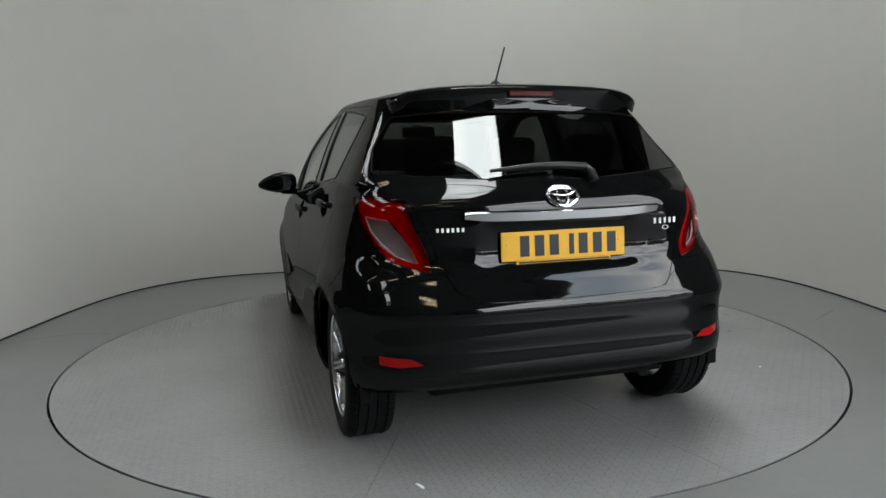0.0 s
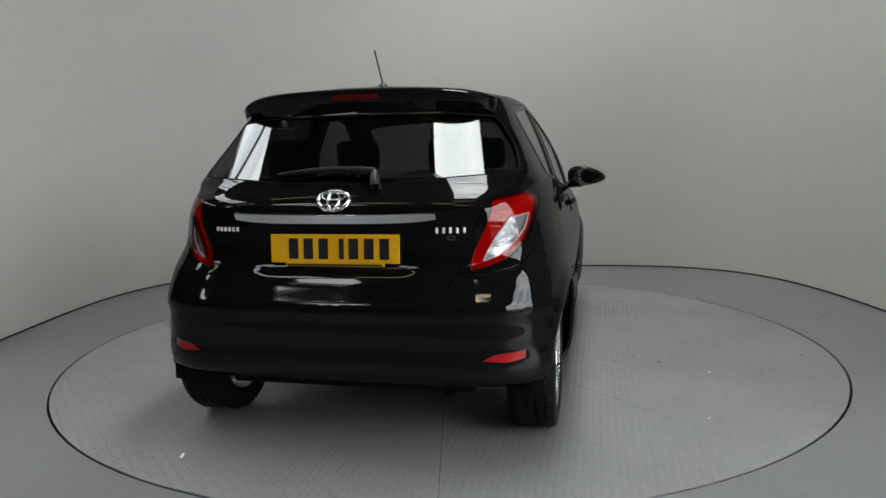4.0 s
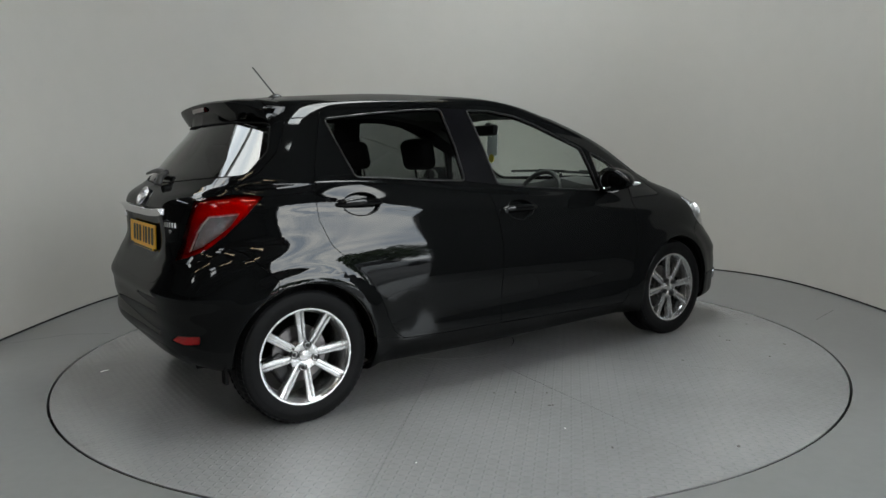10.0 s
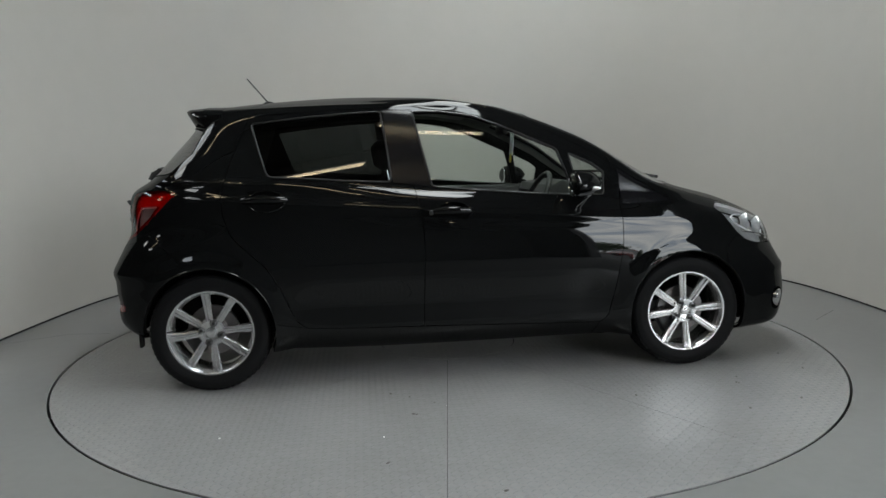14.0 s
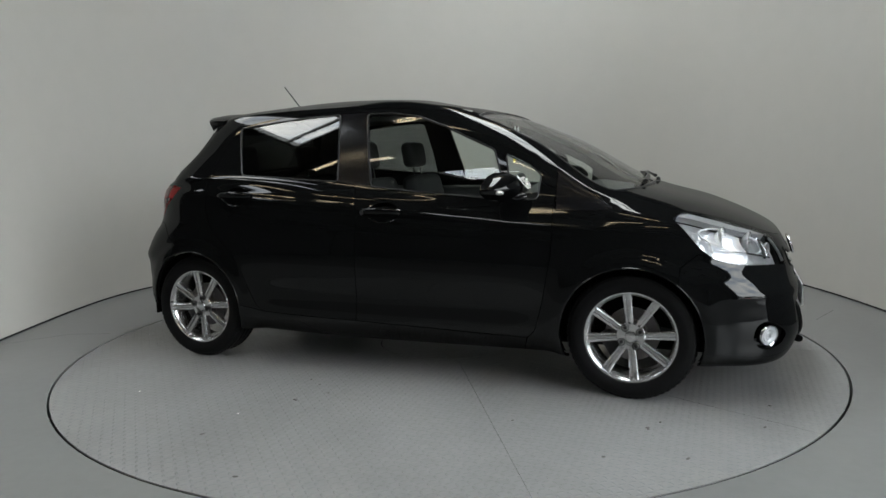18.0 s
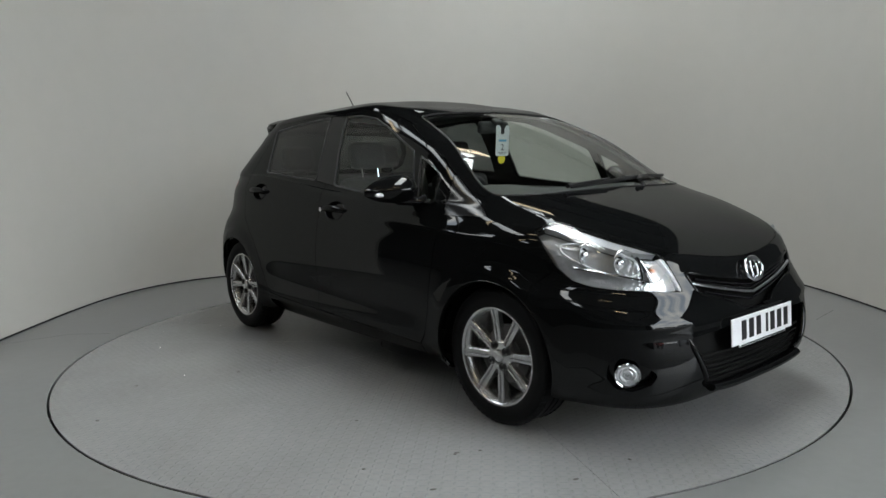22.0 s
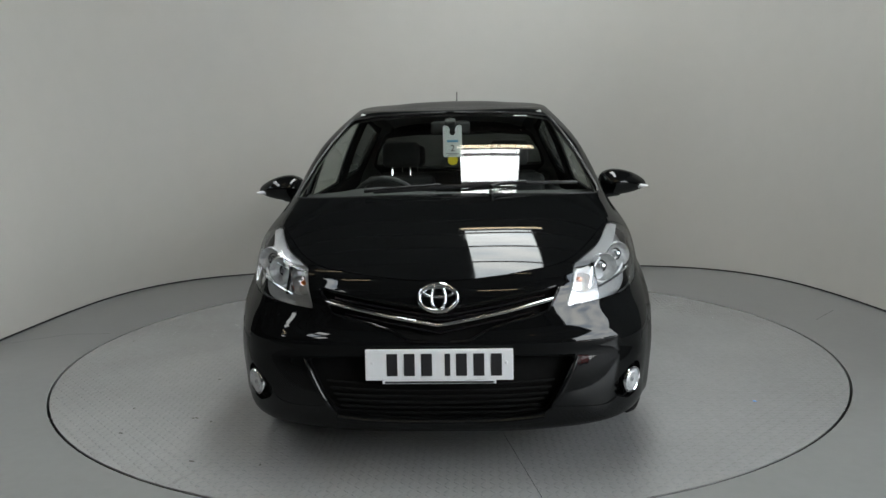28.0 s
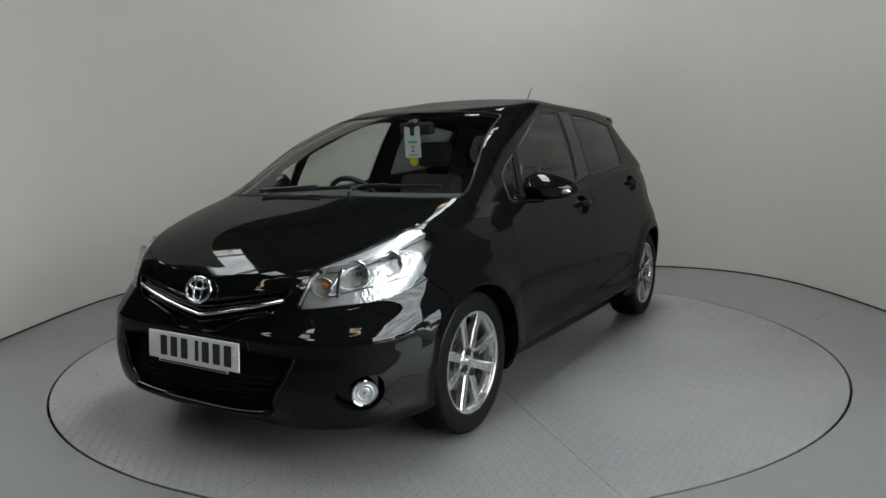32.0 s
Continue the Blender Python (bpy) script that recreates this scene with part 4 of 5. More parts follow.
# ---- wheels ----
def wheel_mesh_parts(parent, s, spoke_turn, nut_turn):
    """One wheel about its own middle; the outer face looks to s * y."""
    F = Matrix.Diagonal((1, s, 1, 1))
    bm = bmesh.new()
    prof = [(.205, -.088), (.222, -.094), (.262, -.099), (.285, -.094), (.297, -.080)]
    for a, b in ((-.062, -.054), (-.022, -.014), (.014, .022), (.054, .062)):
        prof += [(.3005, a), (.2935, a + .0015), (.2935, b - .0015), (.3005, b)]
    prof += [(.297, .080), (.290, .089), (.285, .0935), (.279, .0955), (.262, .0985), (.258, .0995), (.246, .0985), (.228, .096), (.220, .093), (.214, .088), (.205, .084)]
    lathe(bm, prof, 72, "Y", F)
    finish(bm)
    tyre = part("tyre", bm, RUBBER, parent, "black rubber tyre", smooth=50)
    # shoulder lugs
    bm = bmesh.new()
    for side in (-1, 1):
        for i in range(60):
            a = 2 * math.pi * i / 60
            m = F @ pose(0, 0, 0, 0, -math.degrees(a), 0) @ pose(.2955, side * .074, 0, 0, 0, side * 22)
            box(bm, (-.006, -.0135, -.0100), (.0046, .0135, .0100), m)
    bmesh.ops.recalc_face_normals(bm, faces=bm.faces)
    tagged(part("tread_pattern", bm, RUBBER, tyre), kind="stuff")
    bm = bmesh.new()
    lathe(bm, [(.200, -.085), (.216, -.088), (.216, -.082), (.196, -.070), (.190, 0), (.192, .055), (.200, .074), (.2045, .079), (.2045, .086), (.2085, .0905), (.2165, .0915), (.2185, .089), (.2165, .084), (.207, .076), (.198, .05), (.197, -.06)], 72, "Y", F, close=True)
    finish(bm)
    rim = part("rim", bm, ALLOY, parent, "bright silver alloy rim", smooth=40)
    for i in range(8):
        a = 45 * i + spoke_turn + (2.5 if i % 2 else -2.5)
        bm = bmesh.new()
        m = F @ pose(0, 0, 0, 0, -a, 0)
        # two ridges with a groove between, dished towards the hub
        steps = [(.030, .064), (.060, .070), (.105, .073), (.155, .076), (.190, .080), (.2045, .084)]
        sect = []
        for r, y in steps:
            w = .0165 + .0045 * (r - .03) / .17
            sect.append([bm.verts.new(m @ Vector((r, yy, zz))) for zz, yy in
                         ((-w, y - .030), (-w, y - .004), (-w + .004, y), (-.006, y + .001), (-.0032, y - .009), (.0032, y - .009), (.006, y + .001), (w - .004, y), (w, y - .004), (w, y - .030))])
        for p, q in zip(sect, sect[1:]):
            for k in range(10):
                bm.faces.new([p[k], q[k], q[(k + 1) % 10], p[(k + 1) % 10]])
        bm.faces.new(sect[0]), bm.faces.new(sect[-1][::-1])
        finish(bm)
        part("spoke", bm, ALLOY, rim, smooth=35)
    bm = bmesh.new()
    lathe(bm, [(.001, .070), (.028, .070), (.032, .0725), (.062, .0715), (.069, .064), (.069, .03), (.001, .03)], 40, "Y", F)
    finish(bm)
    part("hub", bm, ALLOY, rim, smooth=35)
    bm = bmesh.new()
    lathe(bm, [(.001, .079), (.014, .0785), (.024, .0765), (.0265, .073), (.0265, .06)], 32, "Y", F)
    finish(bm)
    cap = part("centre_cap", bm, ALLOY, rim, smooth=35)
    for i in range(4):
        m = F @ pose(0, 0, 0, 0, -(nut_turn + 90 * i), 0) @ pose(.050, 0, 0)
        bm = bmesh.new()
        lathe(bm, [(.0185, .060), (.0185, .0775), (.0165, .0790), (.0135, .072), (.013, .060)], 20, "Y", m)
        lathe(bm, [(.001, .083), (.008, .082), (.0105, .076), (.0105, .055)], 6, "Y", m)
        finish(bm)
        part("wheel_nut", bm, BLACK_PLASTIC, rim, "dark wheel nut")
    bm = bmesh.new()
    lathe(bm, [(.001, .02), (.07, .02), (.075, .012), (.128, .012), (.128, -.008), (.001, -.008)], 48, "Y", F)
    finish(bm)
    part("brake_disc", bm, STEEL, parent, "dull steel brake disc", smooth=35)
    bm = bmesh.new()
    box(bm, (.075, -.03, -.07), (.145, .035, .07), F @ pose(0, 0, 0, 0, 150, 0), bevel=.012)
    part("brake_caliper", bm, BLACK_PLASTIC, parent)


for x, spoke, nut in ((WHEEL_X, 8, 31), (-WHEEL_X, 8, 75)):
    for s in (1, -1):
        hub = new("wheel")
        hub.parent = car
        hub.matrix_local = pose(x, s * .729, .3)
        wheel_mesh_parts(hub, s, spoke if s < 0 else spoke + 17, nut if s < 0 else nut + 40)
        # wheel well and mud flap
        bm = bmesh.new()
        lathe(bm, [(.352, .80), (.352, .50), (.001, .50)], 40, "Y", pose(x, 0, .305) @ Matrix.Diagonal((1, s, 1, 1)))
        bmesh.ops.delete(bm, geom=[v for v in bm.verts if v.co.z < (.20 if x > 0 else .275)], context="VERTS")
        part("wheel_well", bm, DARK_VOID, car)
        bm = bmesh.new()
        back = x - .345 if x < 0 else x - .36
        box(bm, (back - .012, s * .77 - .022, .235), (back + .004, s * .77 + .022, .33), bevel=.004)
        part("mud_flap", bm, DARK_VOID, car, "black rubber mud flap")
        # arch lip
        bm = bmesh.new()
        pts = []
        for i in range(37):
            a = radians(-18 + 216 * i / 36)
            p, n = on_skin("side", x + (ARCH + .004) * math.cos(a), WHEEL_Z + .005 + (ARCH + .004) * math.sin(a), -.003)
            if p.z > .19:
                pts.append((p.x, s * p.y, p.z))
        tube(bm, pts, .0045, 6)
        part("arch_lip", bm, PAINT, car, smooth=60)

bm = bmesh.new()
box(bm, (-.86, -.70, .165), (.86, .70, .25), bevel=.02)
box(bm, (-1.62, -.52, .235), (-.80, .52, .28), bevel=.02)
box(bm, (.80, -.52, .17), (1.80, .52, .25), bevel=.02)
part("floor_pan", bm, DARK_VOID, car, "black underbody")
bm = bmesh.new()
tube(bm, [(-.2, -.2, .2), (-1.3, -.25, .2), (-1.50, -.42, .235), (-1.62, -.42, .245)], .026, 12)
bmesh.ops.recalc_face_normals(bm, faces=bm.faces)
part("exhaust_pipe", bm, DARK_VOID, car, "sooty exhaust pipe under the floor", smooth=40)

# ---- mirrors and handles ----
def door_mirror(s):
    door = DOORS["front_door", s]
    bm = bmesh.new()
    bmesh.ops.create_uvsphere(bm, u_segments=40, v_segments=24, radius=1)
    for v in bm.verts:
        d = v.co.normalized()
        k = (abs(d.x) ** 3 + abs(d.y) ** 3 + abs(d.z) ** 3) ** (-1 / 3)
        x, y, z = d * k
        far = max(0, (y + .5) / 1.5)
        wide = 1 - .60 * far**1.7
        v.co = Vector((.625 - .02 * far + (.135 * x * (1 - .55 * far**2) * (1 - .25 * abs(z)) if x > 0 else .026 * x), s * (.908 + .124 * y), 1.010 + .070 * z * wide - .012 * far**2))
    finish(bm)
    shell = part("mirror_housing", bm, PAINT, door, "gloss black door mirror housing", smooth=70)
    bm = bmesh.new()
    lathe(bm, [(.001, 0), (1, 0), (1, .05)], 36, "X", pose(.5965, s * .905, 1.004) @ Matrix.Diagonal((-.06, .086, .058, 1)))
    finish(bm)
    part("mirror_glass", bm, material("mirror_silver", (.85, .87, .88), .02, 1.0), shell, "mirror glass facing the rear", smooth=40)
    bm = bmesh.new()
    bmesh.ops.create_uvsphere(bm, u_segments=20, v_segments=12, radius=1)
    bmesh.ops.transform(bm, matrix=pose(.672, s * .985, .988, 0, 0, s * -32) @ Matrix.Diagonal((.018, .050, .011, 1)), verts=bm.verts)
    part("indicator_lens", bm, LAMP_SILVER, shell, "clear silver indicator lens", smooth=60)
    bm = bmesh.new()
    tube(bm, [(.71, s * .745, .955), (.68, s * .79, .948), (.64, s * .87, .958)], [.050, .042, .05], 12, flat=.5)
    finish(bm)
    part("mirror_arm", bm, GLOSS_BLACK, shell, smooth=60)


for s in (1, -1):
    door_mirror(s)
    for kind, hx, hz in (("rear_door", -.955, .957), ("front_door", -.015, .877)):
        door = DOORS[kind, s]
        p, n = on_skin("side", hx, hz)
        bm = bmesh.new()
        pts, rad = [], []
        for i in range(13):
            f = i / 12
            q, m = on_skin("side", hx - .115 + .22 * f, hz + .004 + .006 * math.sin(math.pi * f))
            rise = .004 + .026 * math.sin(math.pi * min(1, max(0, f))) ** .5
            pts.append((q.x, s * (p.y + rise - abs(f - .5) * .01), q.z))
            rad.append(.012 + .007 * math.sin(math.pi * f) ** .6)
        tube(bm, pts, rad, 12, flat=1.0)
        finish(bm)
        for v in bm.verts:
            c = p.y + .017
            v.co.y = s * (c + (abs(v.co.y) - c) * .62)
        part("door_handle", bm, PAINT, door, "black pull handle", smooth=60)
    lock, _ = on_skin("side", -.125, .877)
    if s < 0:
        bm = bmesh.new()
        lathe(bm, [(.001, .004), (.012, .004), (.013, 0)], 20, "Y", pose(lock.x, s * (lock.y + .018), lock.z) @ Matrix.Diagonal((1, s, 1, 1)))
        part("lock_cover", bm, CHROME, DOORS["front_door", s], smooth=30)

# ---- rear: spoiler, wiper, strip, plate, badges ----
def roof_spoiler():
    bm = bmesh.new()
    rows = []
    for i in range(41):
        f = i / 40 * 2 - 1
        y = .562 * f
        e = abs(f)
        back = -1.418 + .03 * e**2 + .09 * e**7
        zt = 1.448 - .020 * e**2 - .034 * e**8
        p0, _ = on_skin("top", -1.19, min(abs(y), .545))
        z0 = min(p0.z + .001, zt + .02)
        low = 1.345 + .012 * e**4
        rows.append([bm.verts.new(c) for c in ((-1.19, y, z0), (-1.28, y, (z0 + zt) / 2 + .006), (back + .07, y, zt + .004), (back + .02, y, zt), (back, y, zt - .010), (back + .004, y, zt - .024),
                                               (back + .022, y, zt - .055), (back + .040, y, low), (back + .10, y, low), (-1.22, y, z0 - .05))])
    for a, b in zip(rows, rows[1:]):
        for k in range(10):
            bm.faces.new([a[k], b[k], b[(k + 1) % 10], a[(k + 1) % 10]])
    bm.faces.new(rows[0]), bm.faces.new(rows[-1][::-1])
    finish(bm)
    sp = part("roof_spoiler", bm, PAINT, car, "black roof spoiler over the rear window", smooth=50)
    bm = bmesh.new()
    box(bm, (-1.420, -.10, 1.400), (-1.388, .10, 1.424), pose(0, 0, 0), bevel=.006)
    part("brake_light", bm, RED_DARK, sp, "dark red high brake light")
    return sp


roof_spoiler()

bm = bmesh.new()
pts = []
for f in np.linspace(0, 1, 12):
    y = .26 - .40 * f
    z = 1.088 + .020 * math.sin(math.pi * f * .8) - .004 * f
    p, n = on_skin("rear", y, z, .022)
    pts.append(p)
tube(bm, pts, [.006 + .009 * i / 11 for i in range(12)], 8, flat=1.1)
p, n = on_skin("rear", -.155, 1.045, .016)
tube(bm, [pts[-1], (pts[-1] + p) / 2 + n * .012, p], [.012, .017, .020], 10)
finish(bm)
part("rear_wiper", bm, BLACK_PLASTIC, tailgate, "black rear wiper arm", smooth=60)

bm = bmesh.new()
cols = []
for f in np.linspace(-1, 1, 25):
    y = .402 * f
    z = .936 + .010 * abs(f) ** 3
    h = .019 - .006 * abs(f) ** 10
    col = []
    for dz, out in ((h, .002), (h, .020), (h - .005, .030), (-h, .016), (-h, .002)):
        p, n = on_skin("rear", y, .93)
        col.append(bm.verts.new((p.x - out, y, z + dz)))
    cols.append(col)
for a, b in zip(cols, cols[1:]):
    for k in range(4):
        bm.faces.new([a[k], b[k], b[k + 1], a[k + 1]])
bm.faces.new(cols[0]), bm.faces.new(cols[-1])
finish(bm)
part("chrome_strip", bm, CHROME, tailgate, "chrome garnish above the rear plate", smooth=40)
# the bumper's rounded upper ledge below the tailgate
bm = bmesh.new()
run = []
for y, z in ((.0, .622), (.16, .624), (.32, .628), (.417, .641), (.450, .675), (.500, .705), (.58, .728), (.66, .745), (.72, .760), (.752, .772)):
    p, n = on_skin("rear", y, z, -.004)
    run.append(p)
tube(bm, [(p.x, -p.y, p.z) for p in run[:0:-1]] + run, .0045, 10)
finish(bm)
part("bumper_ledge", bm, PAINT, rear_bumper, smooth=60)

YELLOW = material("yellow_reflective_plate", (.80, .42, .012), .4, vary=.04, scale=10)
WHITE_PLATE = material("white_reflective_plate", (.72, .73, .75), .4, vary=.03, scale=10)
INK = material("black_ink", (.01, .01, .012), .5)


def number_plate(parent, mat, m, frame_mat, label):
    """A plate that faces local +x; the characters are plain bars."""
    bm = bmesh.new()
    box(bm, (-.003, -.26, -.0555), (.003, .26, .0555), m, bevel=.0025)
    plate = part("number_plate", bm, mat, parent, label)
    at = -.26 + .07
    for width in (.05, .05, .05, -1, .026, .05, .05, .05):
        if width < 0:
            at += .024
            continue
        bm = bmesh.new()
        box(bm, (.003, at + width * .12, -.0395), (.0045, at + width * .88, .0395), m)
        part("bar", bm, INK, plate)
        at += width + .011
    bm = bmesh.new()
    box(bm, (-.004, -.20, -.068), (.002, .20, -.056), m, bevel=.002)
    holder = part("plate_holder", bm, mat, plate)
    bm = bmesh.new()
    box(bm, (.002, -.19, -.065), (.0035, .19, -.059), m)
    part("bar", bm, INK, holder)
    for y in (-.235, .235):
        bm = bmesh.new()
        lathe(bm, [(.001, .005), (.004, .0045), (.006, .003)], 14, "X", m @ pose(0, y, .008))
        part("screw_cap", bm, mat, plate)
    return plate


number_plate(tailgate, YELLOW, pose(-1.722, 0, .820, 0, -3, 180), YELLOW, "yellow rear number plate with black bars")
number_plate(front_bumper, WHITE_PLATE, pose(2.022, 0, .4395, 0, -3.5, 0), WHITE_PLATE, "white front number plate with black bars")


def badge(parent, m, rx, ry):
    """A chrome oval ring with two smaller ovals in it."""
    bm = bmesh.new()
    def oval(a, b, r, oy=0, oz=0):
        pts = [(0, oy + a * math.cos(2 * math.pi * i / 36), oz + b * math.sin(2 * math.pi * i / 36)) for i in range(37)]
        n0 = len(bm.verts)
        tube(bm, pts, r, 8, caps=False, up=(1, 0, 0))
    oval(rx, ry, .0075)
    oval(rx * .36, ry * .90, .0055)
    oval(rx * .78, ry * .36, .0055, 0, ry * .42)
    bmesh.ops.transform(bm, matrix=m, verts=bm.verts)
    finish(bm)
    return part("badge", bm, CHROME, parent, "chrome badge of three plain ovals", smooth=60)


p, n = on_skin("rear", 0, 1.004, .008)
badge(tailgate, pose(p.x, 0, 1.004, 0, -math.degrees(math.asin(max(-1, min(1, n.z)))), 180), .062, .042)
p, n = on_skin("front", 0, .668, .012)
badge(front_bumper, pose(p.x + .006, 0, .668, 0, -18, 0), .068, .048)
for y0, count, z, h in ((.395, 6, .893, .016), (-.515, 5, .890, .022)):
    word = new("name_badge")
    word.parent = tailgate
    tagged(word, "chrome name badge as plain bars")
    for i in range(count):
        y = y0 + .112 * (i + .5) / count if y0 > 0 else y0 + .125 * (i + .5) / count
        p, n = on_skin("rear", y, z, .002)
        bm = bmesh.new()
        box(bm, (-.003, -.0050, -h / 2), (.003, .0050, h / 2), Matrix.Translation(p), bevel=.0015)
        part("bar", bm, LAMP_SILVER, word)
p, n = on_skin("rear", -.455, .862, .002)
bm = bmesh.new()
lathe(bm, [(.011, 0), (.011, .003), (.007, .003), (.007, 0)], 20, "X", Matrix.Translation(p) @ Matrix.Diagonal((-1, 1.5, .8, 1)))
finish(bm)
part("trim_badge", bm, CHROME, tailgate)

# antenna
bm = bmesh.new()
lathe(bm, [(.034, -.012), (.030, .004), (.016, .016), (.006, .020), (.001, .021)], 24, "Z", pose(-1.005, 0, 1.487) @ Matrix.Diagonal((1.4, .8, 1, 1)))
finish(bm)
base = part("antenna_base", bm, BLACK_PLASTIC, car, smooth=50)
bm = bmesh.new()
tube(bm, [(-1.012, 0, 1.500), (-1.02, 0, 1.512), (-1.126, 0, 1.640)], [.006, .0042, .0036], 8)
part("antenna_rod", bm, BLACK_PLASTIC, base, "thin black roof aerial", smooth=60)

# ---- front: grille bars, intake slats, lamps, wipers ----
def front_bar(name, ys, zs, radius, mat, parent, out=0.0, label="", flat=1.0):
    bm = bmesh.new()
    pts = []
    for y, z in zip(ys, zs):
        p, n = on_skin("front", y, z, out)
        pts.append(p)
    tube(bm, pts, radius, 8, flat=flat)
    finish(bm)
    return part(name, bm, mat, parent, label, smooth=60)


ys = np.linspace(-.41, .41, 41)
vee = lambda y, a, b: a + (b - a) * (abs(y) / .41) ** 1.15
front_bar("chrome_bar", ys, [vee(y, .570, .652) for y in ys], .0085, CHROME, front_bumper, -.004, "slim chrome bar across the grille", flat=.9)
for a, b, w in ((.602, .672, .38), (.545, .628, .34), (.585, .66, .40)):
    yy = np.linspace(-w, w, 31)
    front_bar("grille_slat", yy, [vee(y, a, b) for y in yy], .006, GLOSS_BLACK, front_bumper, -.014)
for i, z in enumerate((.372, .347, .322, .297, .272, .247)):
    w = .35 + .10 * (z - .25) / .2
    yy = np.linspace(-w, w, 25)
    front_bar("intake_slat", yy, [z - .012 * (1 - (y / w) ** 2) for y in yy], .0065, DARK_VOID, front_bumper, -.022, flat=.8)
# lip under the intake and blades beside it
yy = np.linspace(-.37, .37, 25)
front_bar("intake_lip", yy, [.226 + .022 * (abs(y) / .37) ** 3 for y in yy], .022, PAINT, front_bumper, .014, flat=.8)
for s in (1, -1):
    f = np.linspace(0, 1, 12)
    front_bar("intake_edge", [s * (.490 - .100 * t) for t in f], [.452 - .195 * t for t in f], [.004 + .010 * min(1, 6 * t, 5 * (1 - t)) for t in f], PAINT, front_bumper, -.002, flat=.8)
    # fog lamp
    p, n = on_skin("front", .706, .328, -.004)
    way = Vector((n.x + .12, s * abs(n.y), n.z)).normalized()
    m = Matrix.Translation((p.x, s * abs(p.y), p.z)) @ way.to_track_quat("X", "Z").to_matrix().to_4x4()
    bm = bmesh.new()
    lathe(bm, [(.050, -.02), (.050, .006), (.048, .009), (.045, .007), (.044, -.004)], 32, "X", m)
    finish(bm)
    fog = part("fog_lamp", bm, CHROME, front_bumper, "round fog lamp with chrome ring", smooth=40)
    bm = bmesh.new()
    lathe(bm, [(.044, .0065), (.034, .0035), (.030, .0065), (.020, .003), (.016, .005), (.001, .003)], 13, "X", m)
    part("fog_reflector", bm, PRESSED, fog, "bright faceted reflector", smooth=4)
    bm = bmesh.new()
    lathe(bm, [(.001, .014), (.02, .013), (.034, .011), (.045, .0075)], 32, "X", m)
    part("fog_lens", bm, LENS, fog, smooth=60)
    bm = bmesh.new()
    lathe(bm, [(.001, .010), (.007, .009), (.008, .001)], 14, "X", m)
    part("fog_bulb", bm, CHROME, fog, smooth=40)

